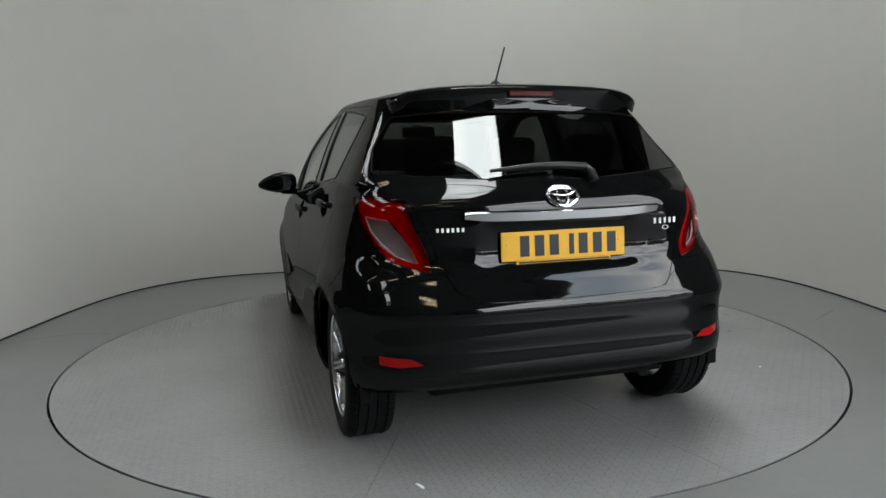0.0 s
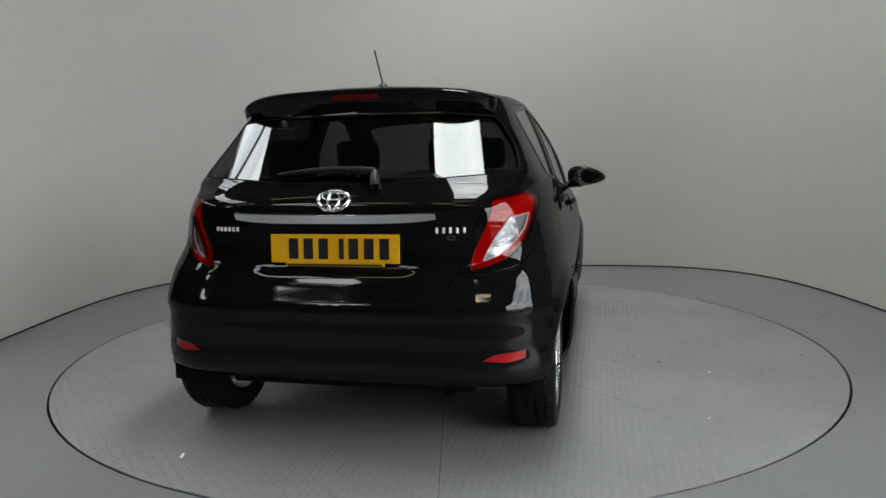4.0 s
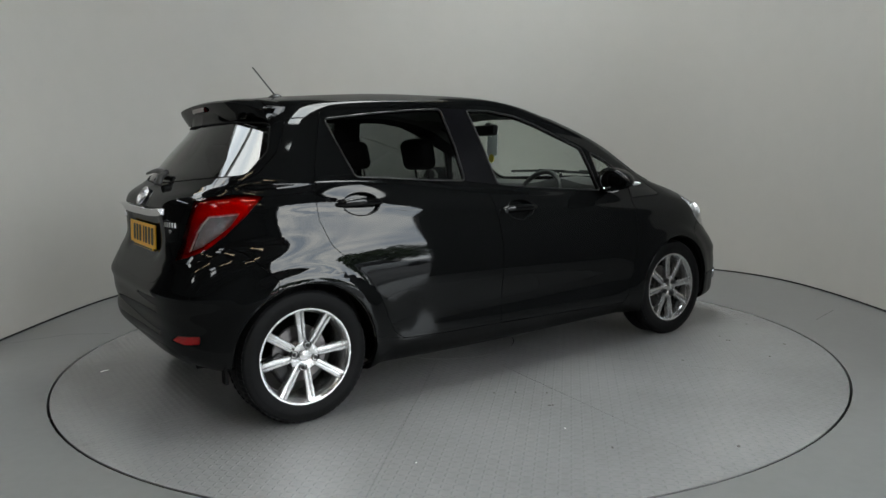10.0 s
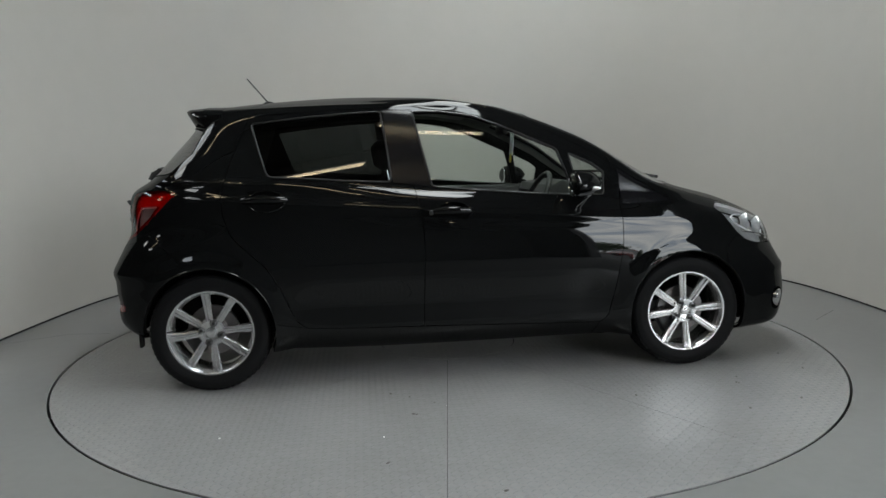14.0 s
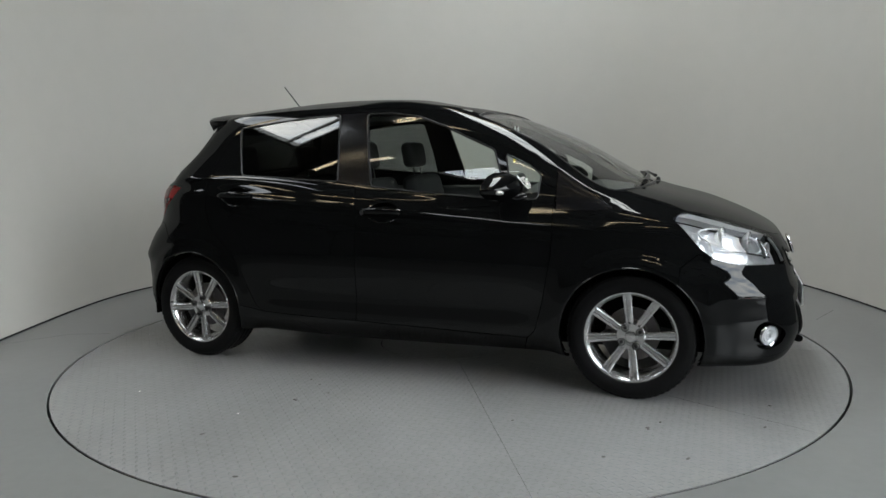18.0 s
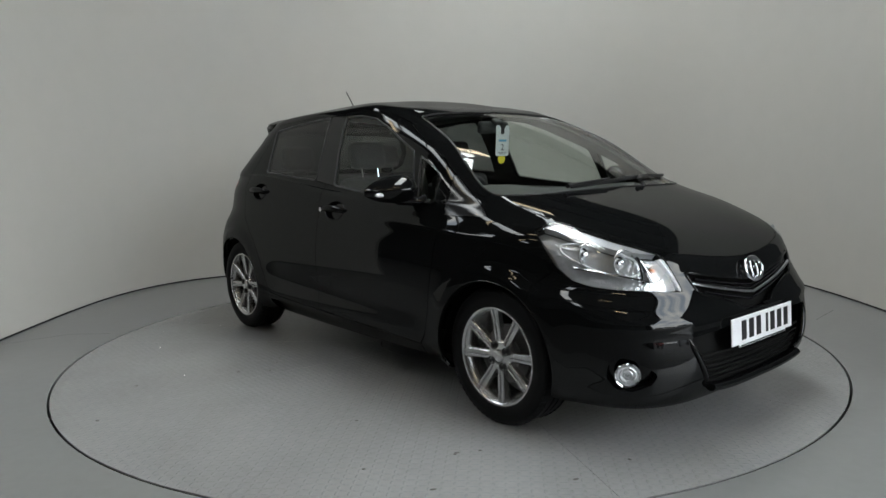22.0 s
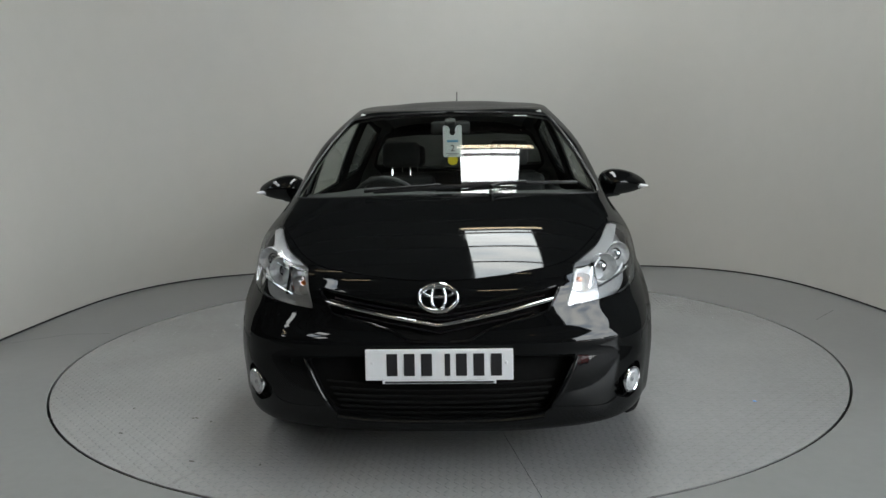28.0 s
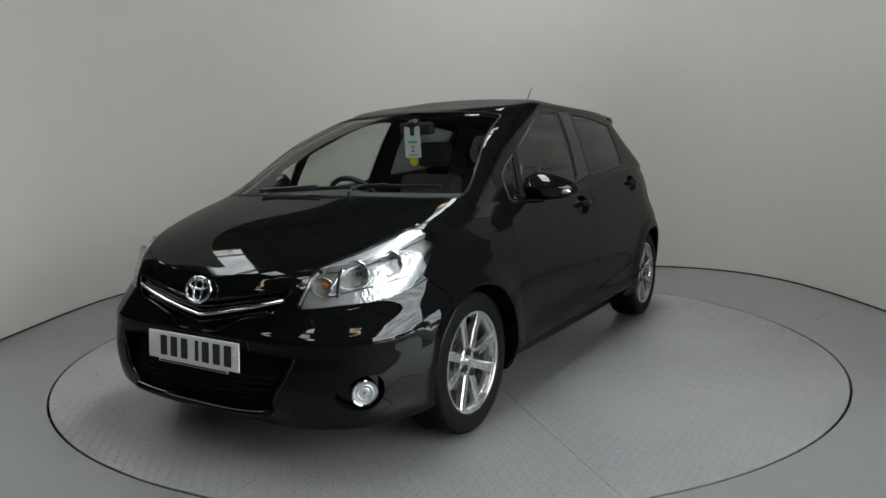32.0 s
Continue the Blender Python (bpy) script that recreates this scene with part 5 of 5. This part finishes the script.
LAMPS = [o for o in car.children if o.name.startswith("headlight")]
for s, lamp in zip((1, -1), LAMPS):
    for (y, z, r, deep), mat, nm in (((.532, .708, .038, .022), BOWL, "indicator_reflector"),):
        p, n = on_skin("front", y, z, -.034)
        way = Vector((.95, s * .26, .05)).normalized()
        m = Matrix.Translation((p.x, s * p.y, p.z)) @ way.to_track_quat("X", "Z").to_matrix().to_4x4()
        bm = bmesh.new()
        steps = 28
        prof = [(r * 1.10, .0), (r * 1.05, .006), (r, .0), (r * .9, -deep * .35), (r * .6, -deep * .8), (.001, -deep)]
        lathe(bm, prof, steps, "X", m @ Matrix.Diagonal((1, 1.1, .9, 1)))
        finish(bm)
        bowl = part(nm, bm, mat, lamp, smooth=15)
        bm = bmesh.new()
        lathe(bm, [(.001, .000), (.008, -.003), (.010, -deep)], 14, "X", m @ pose(0, 0, .008))
        part("bulb", bm, AMBER if nm.startswith("ind") else CHROME, bowl, "amber bulb" if nm.startswith("ind") else "chrome bulb cap", smooth=40)
    # bright rib beside the indicator
    for y, z in ((.572, .722),):
        bm = bmesh.new()
        run = []
        for f in np.linspace(-.045, .045, 7):
            p, n = on_skin("front", y + f * .25, z + f, -.022)
            run.append((p.x, s * p.y, p.z))
        tube(bm, run, .0055, 8, flat=1.6)
        finish(bm)
        part("lamp_rib", bm, CHROME, lamp, "bright rib between the reflectors", smooth=50)
    bm = bmesh.new()
    run = []
    for f in np.linspace(0, 1, 9):
        p, n = on_skin("front", .505 - .040 * f, .752 - .112 * f, -.010)
        run.append((p.x, s * p.y, p.z))
    tube(bm, run, .007, 8, flat=.7)
    finish(bm)
    part("side_strip", bm, SILVER_TRIM, lamp, "pale strip at the lamp's inner edge", smooth=50)
    # the main chamber: a bright rim, two bulbs and their shields
    bm = bmesh.new()
    run = []
    for i in range(41):
        a = 2 * math.pi * i / 40
        y = .668 + .088 * math.cos(a)
        z = .758 + .30 * (y - .668) + .062 * math.sin(a)
        p, n = on_skin("front", y, z, -.026)
        run.append((p.x, s * p.y, p.z))
    tube(bm, run, .0045, 8, caps=False)
    finish(bm)
    part("chamber_rim", bm, LAMP_SILVER, lamp, "bright rim of the main lamp chamber", smooth=50)
    # two deep reflector bowls side by side, dark between, each with its bulb
    for y, z, r, tall in ((.712, .776, .046, 1.05), (.632, .746, .052, 1.0)):
        p, n = on_skin("front", y, z, -.028)
        m = Matrix.Translation((p.x, s * p.y, p.z)) @ Vector((.97, s * .20, .06)).normalized().to_track_quat("X", "Z").to_matrix().to_4x4() @ Matrix.Diagonal((1, 1, tall, 1))
        bm = bmesh.new()
        lathe(bm, [(r * 1.04, .006), (r, .010), (r * .94, .002), (r * .74, -.014), (r * .45, -.026), (.001, -.031)], 14, "X", m)
        finish(bm)
        bowl = part("reflector_bowl", bm, BOWL, lamp, "bright faceted reflector bowl", smooth=8)
        bm = bmesh.new()
        lathe(bm, [(.001, .004), (.009, .002), (.011, -.006), (.011, -.030)], 14, "X", m)
        part("bulb_shield", bm, CHROME, bowl, "small chrome bulb shield", smooth=40)
        bm = bmesh.new()
        lathe(bm, [(.023, -.020), (.017, -.029), (.011, -.031)], 14, "X", m)
        part("bulb_socket", bm, DARK_VOID, bowl, "dark ring round the bulb", smooth=40)
    # ribbed bezel along the lamp's foot and a dark rib between the chambers
    for f0, f1, rad, mat, note in (((.56, .668), (.75, .720), .006, CHROME, "bright strip along the lamp's foot"), ((.590, .665), (.575, .770), .007, GLOSS_BLACK, "dark rib between the lamp chambers")):
        bm = bmesh.new()
        run = []
        for f in np.linspace(0, 1, 10):
            p, n = on_skin("front", f0[0] + (f1[0] - f0[0]) * f, f0[1] + (f1[1] - f0[1]) * f, -.020)
            run.append((p.x, s * p.y, p.z))
        tube(bm, run, rad, 8, flat=.8)
        finish(bm)
        part("lamp_bezel", bm, mat, lamp, note, smooth=50)

TAILS = [o for o in car.children if o.name.startswith("tail_light")]
for s, tail in zip((1, -1), TAILS):
    for x, y, z in ((-1.50, .640, .885), (-1.565, .600, .815)):
        way = Vector((-.75, s * .6, 0)).normalized()
        m = Matrix.Translation((x, s * y, z)) @ way.to_track_quat("X", "Z").to_matrix().to_4x4()
        bm = bmesh.new()
        lathe(bm, [(.034, .012), (.030, 0), (.018, -.012), (.001, -.016)], 24, "X", m)
        bowl = part("lamp_bowl", bm, LAMP_SILVER, tail, smooth=40)
        bm = bmesh.new()
        lathe(bm, [(.001, .016), (.008, .010), (.009, -.015)], 14, "X", m)
        part("bulb", bm, AMBER, bowl, "amber bulb", smooth=40)

# windscreen wipers
def wiper(run, spine):
    bm = bmesh.new()
    def at(y, z, out):
        p, n = on_skin("front", y, z, out)
        return p
    tube(bm, [at(*q, .020) for q in run], [.013] + [.008] * (len(run) - 1), 8, flat=.8)
    tube(bm, [at(*q, .009) for q in spine], .008, 6, flat=1.2)
    finish(bm)
    return part("wiper", bm, BLACK_PLASTIC, car, "black wiper resting at the foot of the windscreen", smooth=60)


wiper([(-.36, .996), (-.28, 1.003), (-.16, 1.010), (-.02, 1.018)], [(y, 1.001 + .024 * (y + .32) / .55) for y in np.linspace(-.32, .22, 14)])
wiper([(.205, 1.004), (.225, 1.013), (.26, 1.021), (.36, 1.025)], [(y, 1.023 + .004 * math.sin(y * 5)) for y in np.linspace(.10, .60, 14)])
p, n = on_skin("front", .205, .996, .010)
bm = bmesh.new()
lathe(bm, [(.012, -.02), (.012, .002), (.008, .008), (.001, .010)], 16, "Z", Matrix.Translation(p))
part("wiper_pivot", bm, BLACK_PLASTIC, car, smooth=40)
bm = bmesh.new()
box(bm, (-.05, -.035, -.001), (.05, .035, .001))
p, n = on_skin("front", .385, 1.378, -.006)
bmesh.ops.transform(bm, matrix=Matrix.Translation(p) @ n.to_track_quat("Z", "X").to_matrix().to_4x4() @ Matrix.Diagonal((.18, 1.05, 1, 1)), verts=bm.verts)
part("windscreen_sticker", bm, WHITE_PLATE, car, "small white sticker inside the windscreen")

# ---- cabin ----
SEAT_CLOTH = material("dark_grey_seat_cloth", (.034, .035, .036), .9, vary=.25, scale=30, bump=.0006, bump_scale=300)
DASH = material("dark_dash_plastic", (.032, .032, .033), .6, vary=.15, scale=20)
HEADLINING = material("grey_headlining", (.34, .345, .33), .9, vary=.08, scale=20)
CARD = material("white_card", (.72, .76, .78), .5, vary=.03)
CARD_YELLOW = material("yellow_card", (.75, .62, .03), .5, vary=.05)
CARD_BLUE = material("blue_print", (.12, .38, .62), .5)


def soft_box(bm, lo, hi, m=None, r=.05):
    return box(bm, lo, hi, m, bevel=r, segments=4)


def seat(name, x, y, width, label):
    s = new(name)
    s.parent = car
    tagged(s, label)
    bm = bmesh.new()
    soft_box(bm, (-.25, -width / 2, .0), (.27, width / 2, .14), pose(x + .05, y, .38, 0, -6, 0), .045)
    part("cushion", bm, SEAT_CLOTH, s, smooth=50)
    bm = bmesh.new()
    soft_box(bm, (-.06, -width / 2 + .01, .0), (.06, width / 2 - .01, .60), pose(x - .22, y, .46, 0, -16, 0), .05)
    part("backrest", bm, SEAT_CLOTH, s, smooth=50)
    return s


def headrest(parent, x, y, z, w=.25):
    bm = bmesh.new()
    soft_box(bm, (-.045, -w / 2, .0), (.045, w / 2, .17), pose(x, y, z, 0, -10, 0), .04)
    h = part("headrest", bm, SEAT_CLOTH, parent, smooth=50)
    for s in (-1, 1):
        bm = bmesh.new()
        tube(bm, [(x + .02, y + s * .06, z - .08), (x, y + s * .06, z + .03)], .006, 8)
        part("headrest_post", bm, CHROME, h, smooth=40)


for y in (.36, -.36):
    front_seat = seat("front_seat", .08, y, .48, "dark cloth front seat")
    headrest(front_seat, -.335, y, 1.09)
bench = seat("rear_bench", -.78, 0, 1.26, "dark cloth rear bench seat")
for y in (.38, -.38):
    headrest(bench, -1.19, y, 1.08, .24)

dash = new("dashboard")
dash.parent = car
bm = bmesh.new()
rows = []
for f in np.linspace(-1, 1, 17):
    y = .70 * f
    hood = .03 * math.exp(-((y + .36) / .17) ** 2)
    rows.append([bm.verts.new((1.14 - .05 * f * f, y, .955)), bm.verts.new((.88, y, .985 + hood)), bm.verts.new((.70, y, .965 + hood * 1.4)), bm.verts.new((.66, y, .92)), bm.verts.new((.68, y, .75)), bm.verts.new((.80, y, .60)), bm.verts.new((1.14, y, .60))])
for a, b in zip(rows, rows[1:]):
    for k in range(7):
        bm.faces.new([a[k], b[k], b[(k + 1) % 7], a[(k + 1) % 7]])
bm.faces.new(rows[0]), bm.faces.new(rows[-1])
finish(bm)
part("dash_top", bm, DASH, dash, "dark moulded dashboard", smooth=40)
bm = bmesh.new()
wheel_at = pose(.52, -.36, .885, 0, -62, 0)
pts = [(.185 * math.cos(2 * math.pi * i / 40), .185 * math.sin(2 * math.pi * i / 40), 0) for i in range(41)]
tube(bm, pts, .015, 10, caps=False, up=(.01, 0, 1))
for a in (0, 150, 210):
    tube(bm, [(0, 0, -.02), (.175 * math.cos(radians(a + 90)), .175 * math.sin(radians(a + 90)), 0)], .014, 8, flat=.6)
lathe(bm, [(.001, .02), (.05, .015), (.065, -.01), (.05, -.04), (.001, -.05)], 24, "Z")
bmesh.ops.transform(bm, matrix=wheel_at, verts=bm.verts)
finish(bm)
part("steering_wheel", bm, DASH, dash, "dark steering wheel", smooth=50)
bm = bmesh.new()
soft_box(bm, (-.02, -.11, -.035), (.02, .11, .035), pose(.41, 0, 1.318, 0, 8, 0), .016)
mirror = part("rear_view_mirror", bm, DASH, car, "dark interior mirror under the roof", smooth=50)
bm = bmesh.new()
box(bm, (-.0215, -.10, -.028), (-.0205, .10, .028), pose(.42, 0, 1.315, 0, 8, 0))
part("mirror_glass", bm, material("inner_mirror_silver", (.8, .82, .83), .03, 1.0), mirror)
bm = bmesh.new()
tube(bm, [(.44, 0, 1.33), (.455, 0, 1.345), (.43, 0, 1.36)], .014, 10)
soft_box(bm, (-.03, -.03, -.014), (.02, .03, .014), pose(.45, 0, 1.345, 0, 25, 0), .008)
part("mirror_stalk", bm, DASH, mirror, smooth=50)
for y in (.34, -.34):
    bm = bmesh.new()
    box(bm, (-.14, -.17, -.008), (.02, .17, .008), pose(.36, y, 1.395, 0, 12, 0), bevel=.006)
    part("sun_visor", bm, HEADLINING, car, "folded-up sun visor", smooth=40)
# headlining follows the roof
bm = bmesh.new()
cols = []
for x in np.linspace(.22, -1.28, 20):
    row = []
    for y in np.linspace(-.50, .50, 17):
        p, n = on_skin("top", x, y)
        row.append(bm.verts.new((x, y, p.z - .035)))
    cols.append(row)
for a, b in zip(cols, cols[1:]):
    for k in range(16):
        bm.faces.new([a[k], a[k + 1], b[k + 1], b[k]])
part("headlining", bm, HEADLINING, car, smooth=60)
bm = bmesh.new()
box(bm, (-1.60, -.60, .56), (-1.18, .60, .60), bevel=.01)
part("boot_floor", bm, SEAT_CLOTH, car)
bm = bmesh.new()
soft_box(bm, (-.1, -.09, .24), (.75, .09, .62), None, .04)
part("centre_console", bm, DASH, car, smooth=50)
for s in (1, -1):
    bm = bmesh.new()
    box(bm, (-1.0, s * .66 - .025, .30), (.75, s * .66 + .025, .95), bevel=.02)
    part("door_lining", bm, DASH, car, smooth=50)

# hanging tag under the mirror
hang = new("hanging_tag")
hang.parent = car
tagged(hang, "white hanging card with the figure 2")
T = pose(.475, .012, 1.240, 0, 4, 0)
bm = bmesh.new()
outline = [(-.052, -.085), (.052, -.085), (.052, .088), (.026, .088), (.012, .064), (.018, .045), (0, .030), (-.018, .045), (-.012, .064), (-.026, .088), (-.052, .088)]
outline = rounded(outline, .012, 3)
fr = [bm.verts.new(T @ Vector((.001, y, z))) for y, z in outline]
bk = [bm.verts.new(T @ Vector((-.001, y, z))) for y, z in outline]
bm.faces.new(fr), bm.faces.new(bk[::-1])
for i in range(len(fr)):
    j = (i + 1) % len(fr)
    bm.faces.new([fr[i], bk[i], bk[j], fr[j]])
finish(bm)
part("card", bm, CARD, hang, "white card")
curve = bpy.data.curves.new("figure", "FONT")
curve.body, curve.size, curve.align_x, curve.align_y = "2", .05, "CENTER", "CENTER"
figure = new("figure", curve)
made = bpy.data.meshes.new_from_object(figure)
bpy.data.objects.remove(figure)
made.transform(T @ pose(.002, 0, -.038, 90, 0, 90))
mesh_part("figure", made, INK, hang, "black figure 2")
for z, w, mat in ((.002, .062, CARD_BLUE), (-.066, .07, INK), (-.073, .05, INK)):
    bm = bmesh.new()
    box(bm, (.0012, -w / 2, z - (.006 if mat is CARD_BLUE else .0012)), (.002, w / 2, z + (.006 if mat is CARD_BLUE else .0012)), T)
    part("bar", bm, mat, hang)
bm = bmesh.new()
lathe(bm, [(.001, .001), (.028, .001), (.028, -.001), (.001, -.001)], 24, "X", T @ pose(-.003, 0, -.102))
part("yellow_disc", bm, CARD_YELLOW, hang, "round yellow sticker")
skin.free()
from_outside.free()

# ---- outside the doorway ----
def outside():
    bm = bmesh.new()
    r = [(4.8, -150), (320, -150), (320, 150), (4.8, 150)]
    vs = [bm.verts.new((x, y, -.02)) for x, y in r]
    bm.faces.new(vs)
    far = [bm.verts.new((x, y, -.02)) for x, y in ((-320, -150), (4.8, -150), (4.8, -12.2), (-320, -12.2))]
    bm.faces.new(far)
    bmesh.ops.recalc_face_normals(bm, faces=bm.faces)
    ob = part("ground", bm, TARMAC, None)
    for p in ob.data.polygons:
        if p.normal.z < 0:
            p.flip()
    tagged(ob, "grey tarmac yard outside the doorway", "ground", kind="structure")


def parked_car(name, m, paint, label, tall=1.45):
    """A parked car, far off: body, cabin, windows and wheels."""
    c = thing(name, label, "car", at=m)
    bm = bmesh.new()
    rows = []
    for x, hw, z0, z1 in ((-2.0, .70, .35, .75), (-1.9, .84, .22, .90), (-1.0, .88, .2, .95), (.6, .88, .2, .92), (1.6, .84, .2, .80), (2.0, .68, .32, .62)):
        rows.append([bm.verts.new(p) for p in ((x, -hw * .9, z0), (x, -hw, (z0 + z1) / 2), (x, -hw * .92, z1), (x, hw * .92, z1), (x, hw, (z0 + z1) / 2), (x, hw * .9, z0))])
    for a, b in zip(rows, rows[1:]):
        for k in range(6):
            bm.faces.new([a[k], b[k], b[(k + 1) % 6], a[(k + 1) % 6]])
    bm.faces.new(rows[0]), bm.faces.new(rows[-1])
    finish(bm)
    bmesh.ops.bevel(bm, geom=bm.edges[:], offset=.05, segments=2, affect="EDGES")
    part("body", bm, paint, c, smooth=40)
    bm = bmesh.new()
    lo = [bm.verts.new(p) for p in ((-1.75, -.78, .88), (.95, -.78, .88), (.95, .78, .88), (-1.75, .78, .88))]
    hi = [bm.verts.new(p) for p in ((-1.35, -.60, tall - .04), (.1, -.60, tall - .04), (.1, .60, tall - .04), (-1.35, .60, tall - .04))]
    for k in range(4):
        bm.faces.new([lo[k], lo[(k + 1) % 4], hi[(k + 1) % 4], hi[k]])
    bm.faces.new(hi)
    finish(bm)
    part("window_band", bm, GLOSS_BLACK, c, "dark car windows")
    bm = bmesh.new()
    box(bm, (-1.4, -.62, tall - .05), (.14, .62, tall), bevel=.03)
    part("roof", bm, paint, c, smooth=40)
    for x in (-1.25, 1.25):
        for s in (-1, 1):
            bm = bmesh.new()
            lathe(bm, [(.01, .1), (.2, .1), (.3, .08), (.3, -.1), (.01, -.1)], 24, "Y", pose(x, s * .78, .3) @ Matrix.Diagonal((1, s, 1, 1)))
            finish(bm)
            part("wheel", bm, RUBBER, c, smooth=40)
    return c


def tree(m, height, seed):
    rng = random.Random(seed)
    t = thing("tree", "leafy dark green tree at the edge of the yard", "tree", "trees by the yard", at=m)
    bm = bmesh.new()
    tube(bm, [(0, 0, 0), (.1, .05, height * .3), (.05, .1, height * .6)], [.22, .17, .08], 8)
    for k in range(5):
        a = rng.uniform(0, 6.28)
        z = height * rng.uniform(.25, .5)
        tube(bm, [(.08, .05, z), (1.2 * math.cos(a), 1.2 * math.sin(a), z + height * .2)], [.07, .03], 6)
    part("trunk", bm, BARK, t, smooth=40)
    verts, faces = [], []
    for k in range(700):
        a, u, r = rng.uniform(0, 6.28), rng.uniform(-1, 1), rng.random() ** .4
        c = Vector((math.cos(a) * math.sqrt(1 - u * u) * height * .36 * r, math.sin(a) * math.sqrt(1 - u * u) * height * .36 * r, height * .62 + u * height * .38 * r))
        c += Vector([rng.gauss(0, .25) for _ in range(3)])
        e = Euler([rng.uniform(0, 6.28) for _ in range(3)]).to_matrix()
        s = rng.uniform(.14, .34)
        base = len(verts)
        for q in ((-1, -.6, 0), (1, -.5, .2), (.9, .6, 0), (-.8, .7, .25)):
            verts.append(tuple(c + e @ (Vector(q) * s)))
        faces.append((base, base + 1, base + 2, base + 3))
    me = bpy.data.meshes.new("crown")
    me.from_pydata(verts, [], faces)
    tagged(mesh_part("crown", me, LEAVES, t), kind="stuff")
    return t


outside()
parked_car("parked_car", pose(9.0, -14.2, -.02, 0, 0, 100), RED_PAINT, "red hatchback parked on the yard outside")
parked_car("parked_car", pose(16.5, -9.5, -.02, 0, 0, 60), PALE_PAINT, "silver car parked on the yard outside")
parked_car("parked_car", pose(14.0, -19.5, -.02, 0, 0, 95), RED_PAINT, "red hatchback parked on the yard outside")
kinds = [tree(pose(26, -34, -.02), 6.5, 1), tree(pose(32, -28, -.02), 5.5, 2), tree(pose(36, -20, -.02), 6.0, 3)]
rng = random.Random(5)
for i in range(16):
    a = radians(18 + i * 5 + rng.uniform(-1.5, 1.5))
    d = rng.uniform(38, 50)
    copy_thing(kinds[i % 3], pose(math.sin(a) * d, -math.cos(a) * d, -.02, 0, 0, rng.uniform(0, 360)))



def motions():
    """The turntable and the car on it turn together, at an almost even pace."""
    rows_table, rows_car = [], []
    for t in range(33):
        turn = 106.885 - 7.32265 * t + .01662 * t**2 - .00034 * t**3
        rows_table.append((t, pose(0, 0, 0, 0, 0, turn)))
        rows_car.append((t, pose(0, 0, 0, 0, 0, turn) @ Matrix.Translation((*CAR_SHIFT, 0))))
    walk(table, rows_table)
    for ob, x, y, turn in litter:
        walk(ob, [(t, m @ pose(x, y, 0, 0, 0, turn)) for t, m in rows_table])
    walk(car, rows_car)


motions()
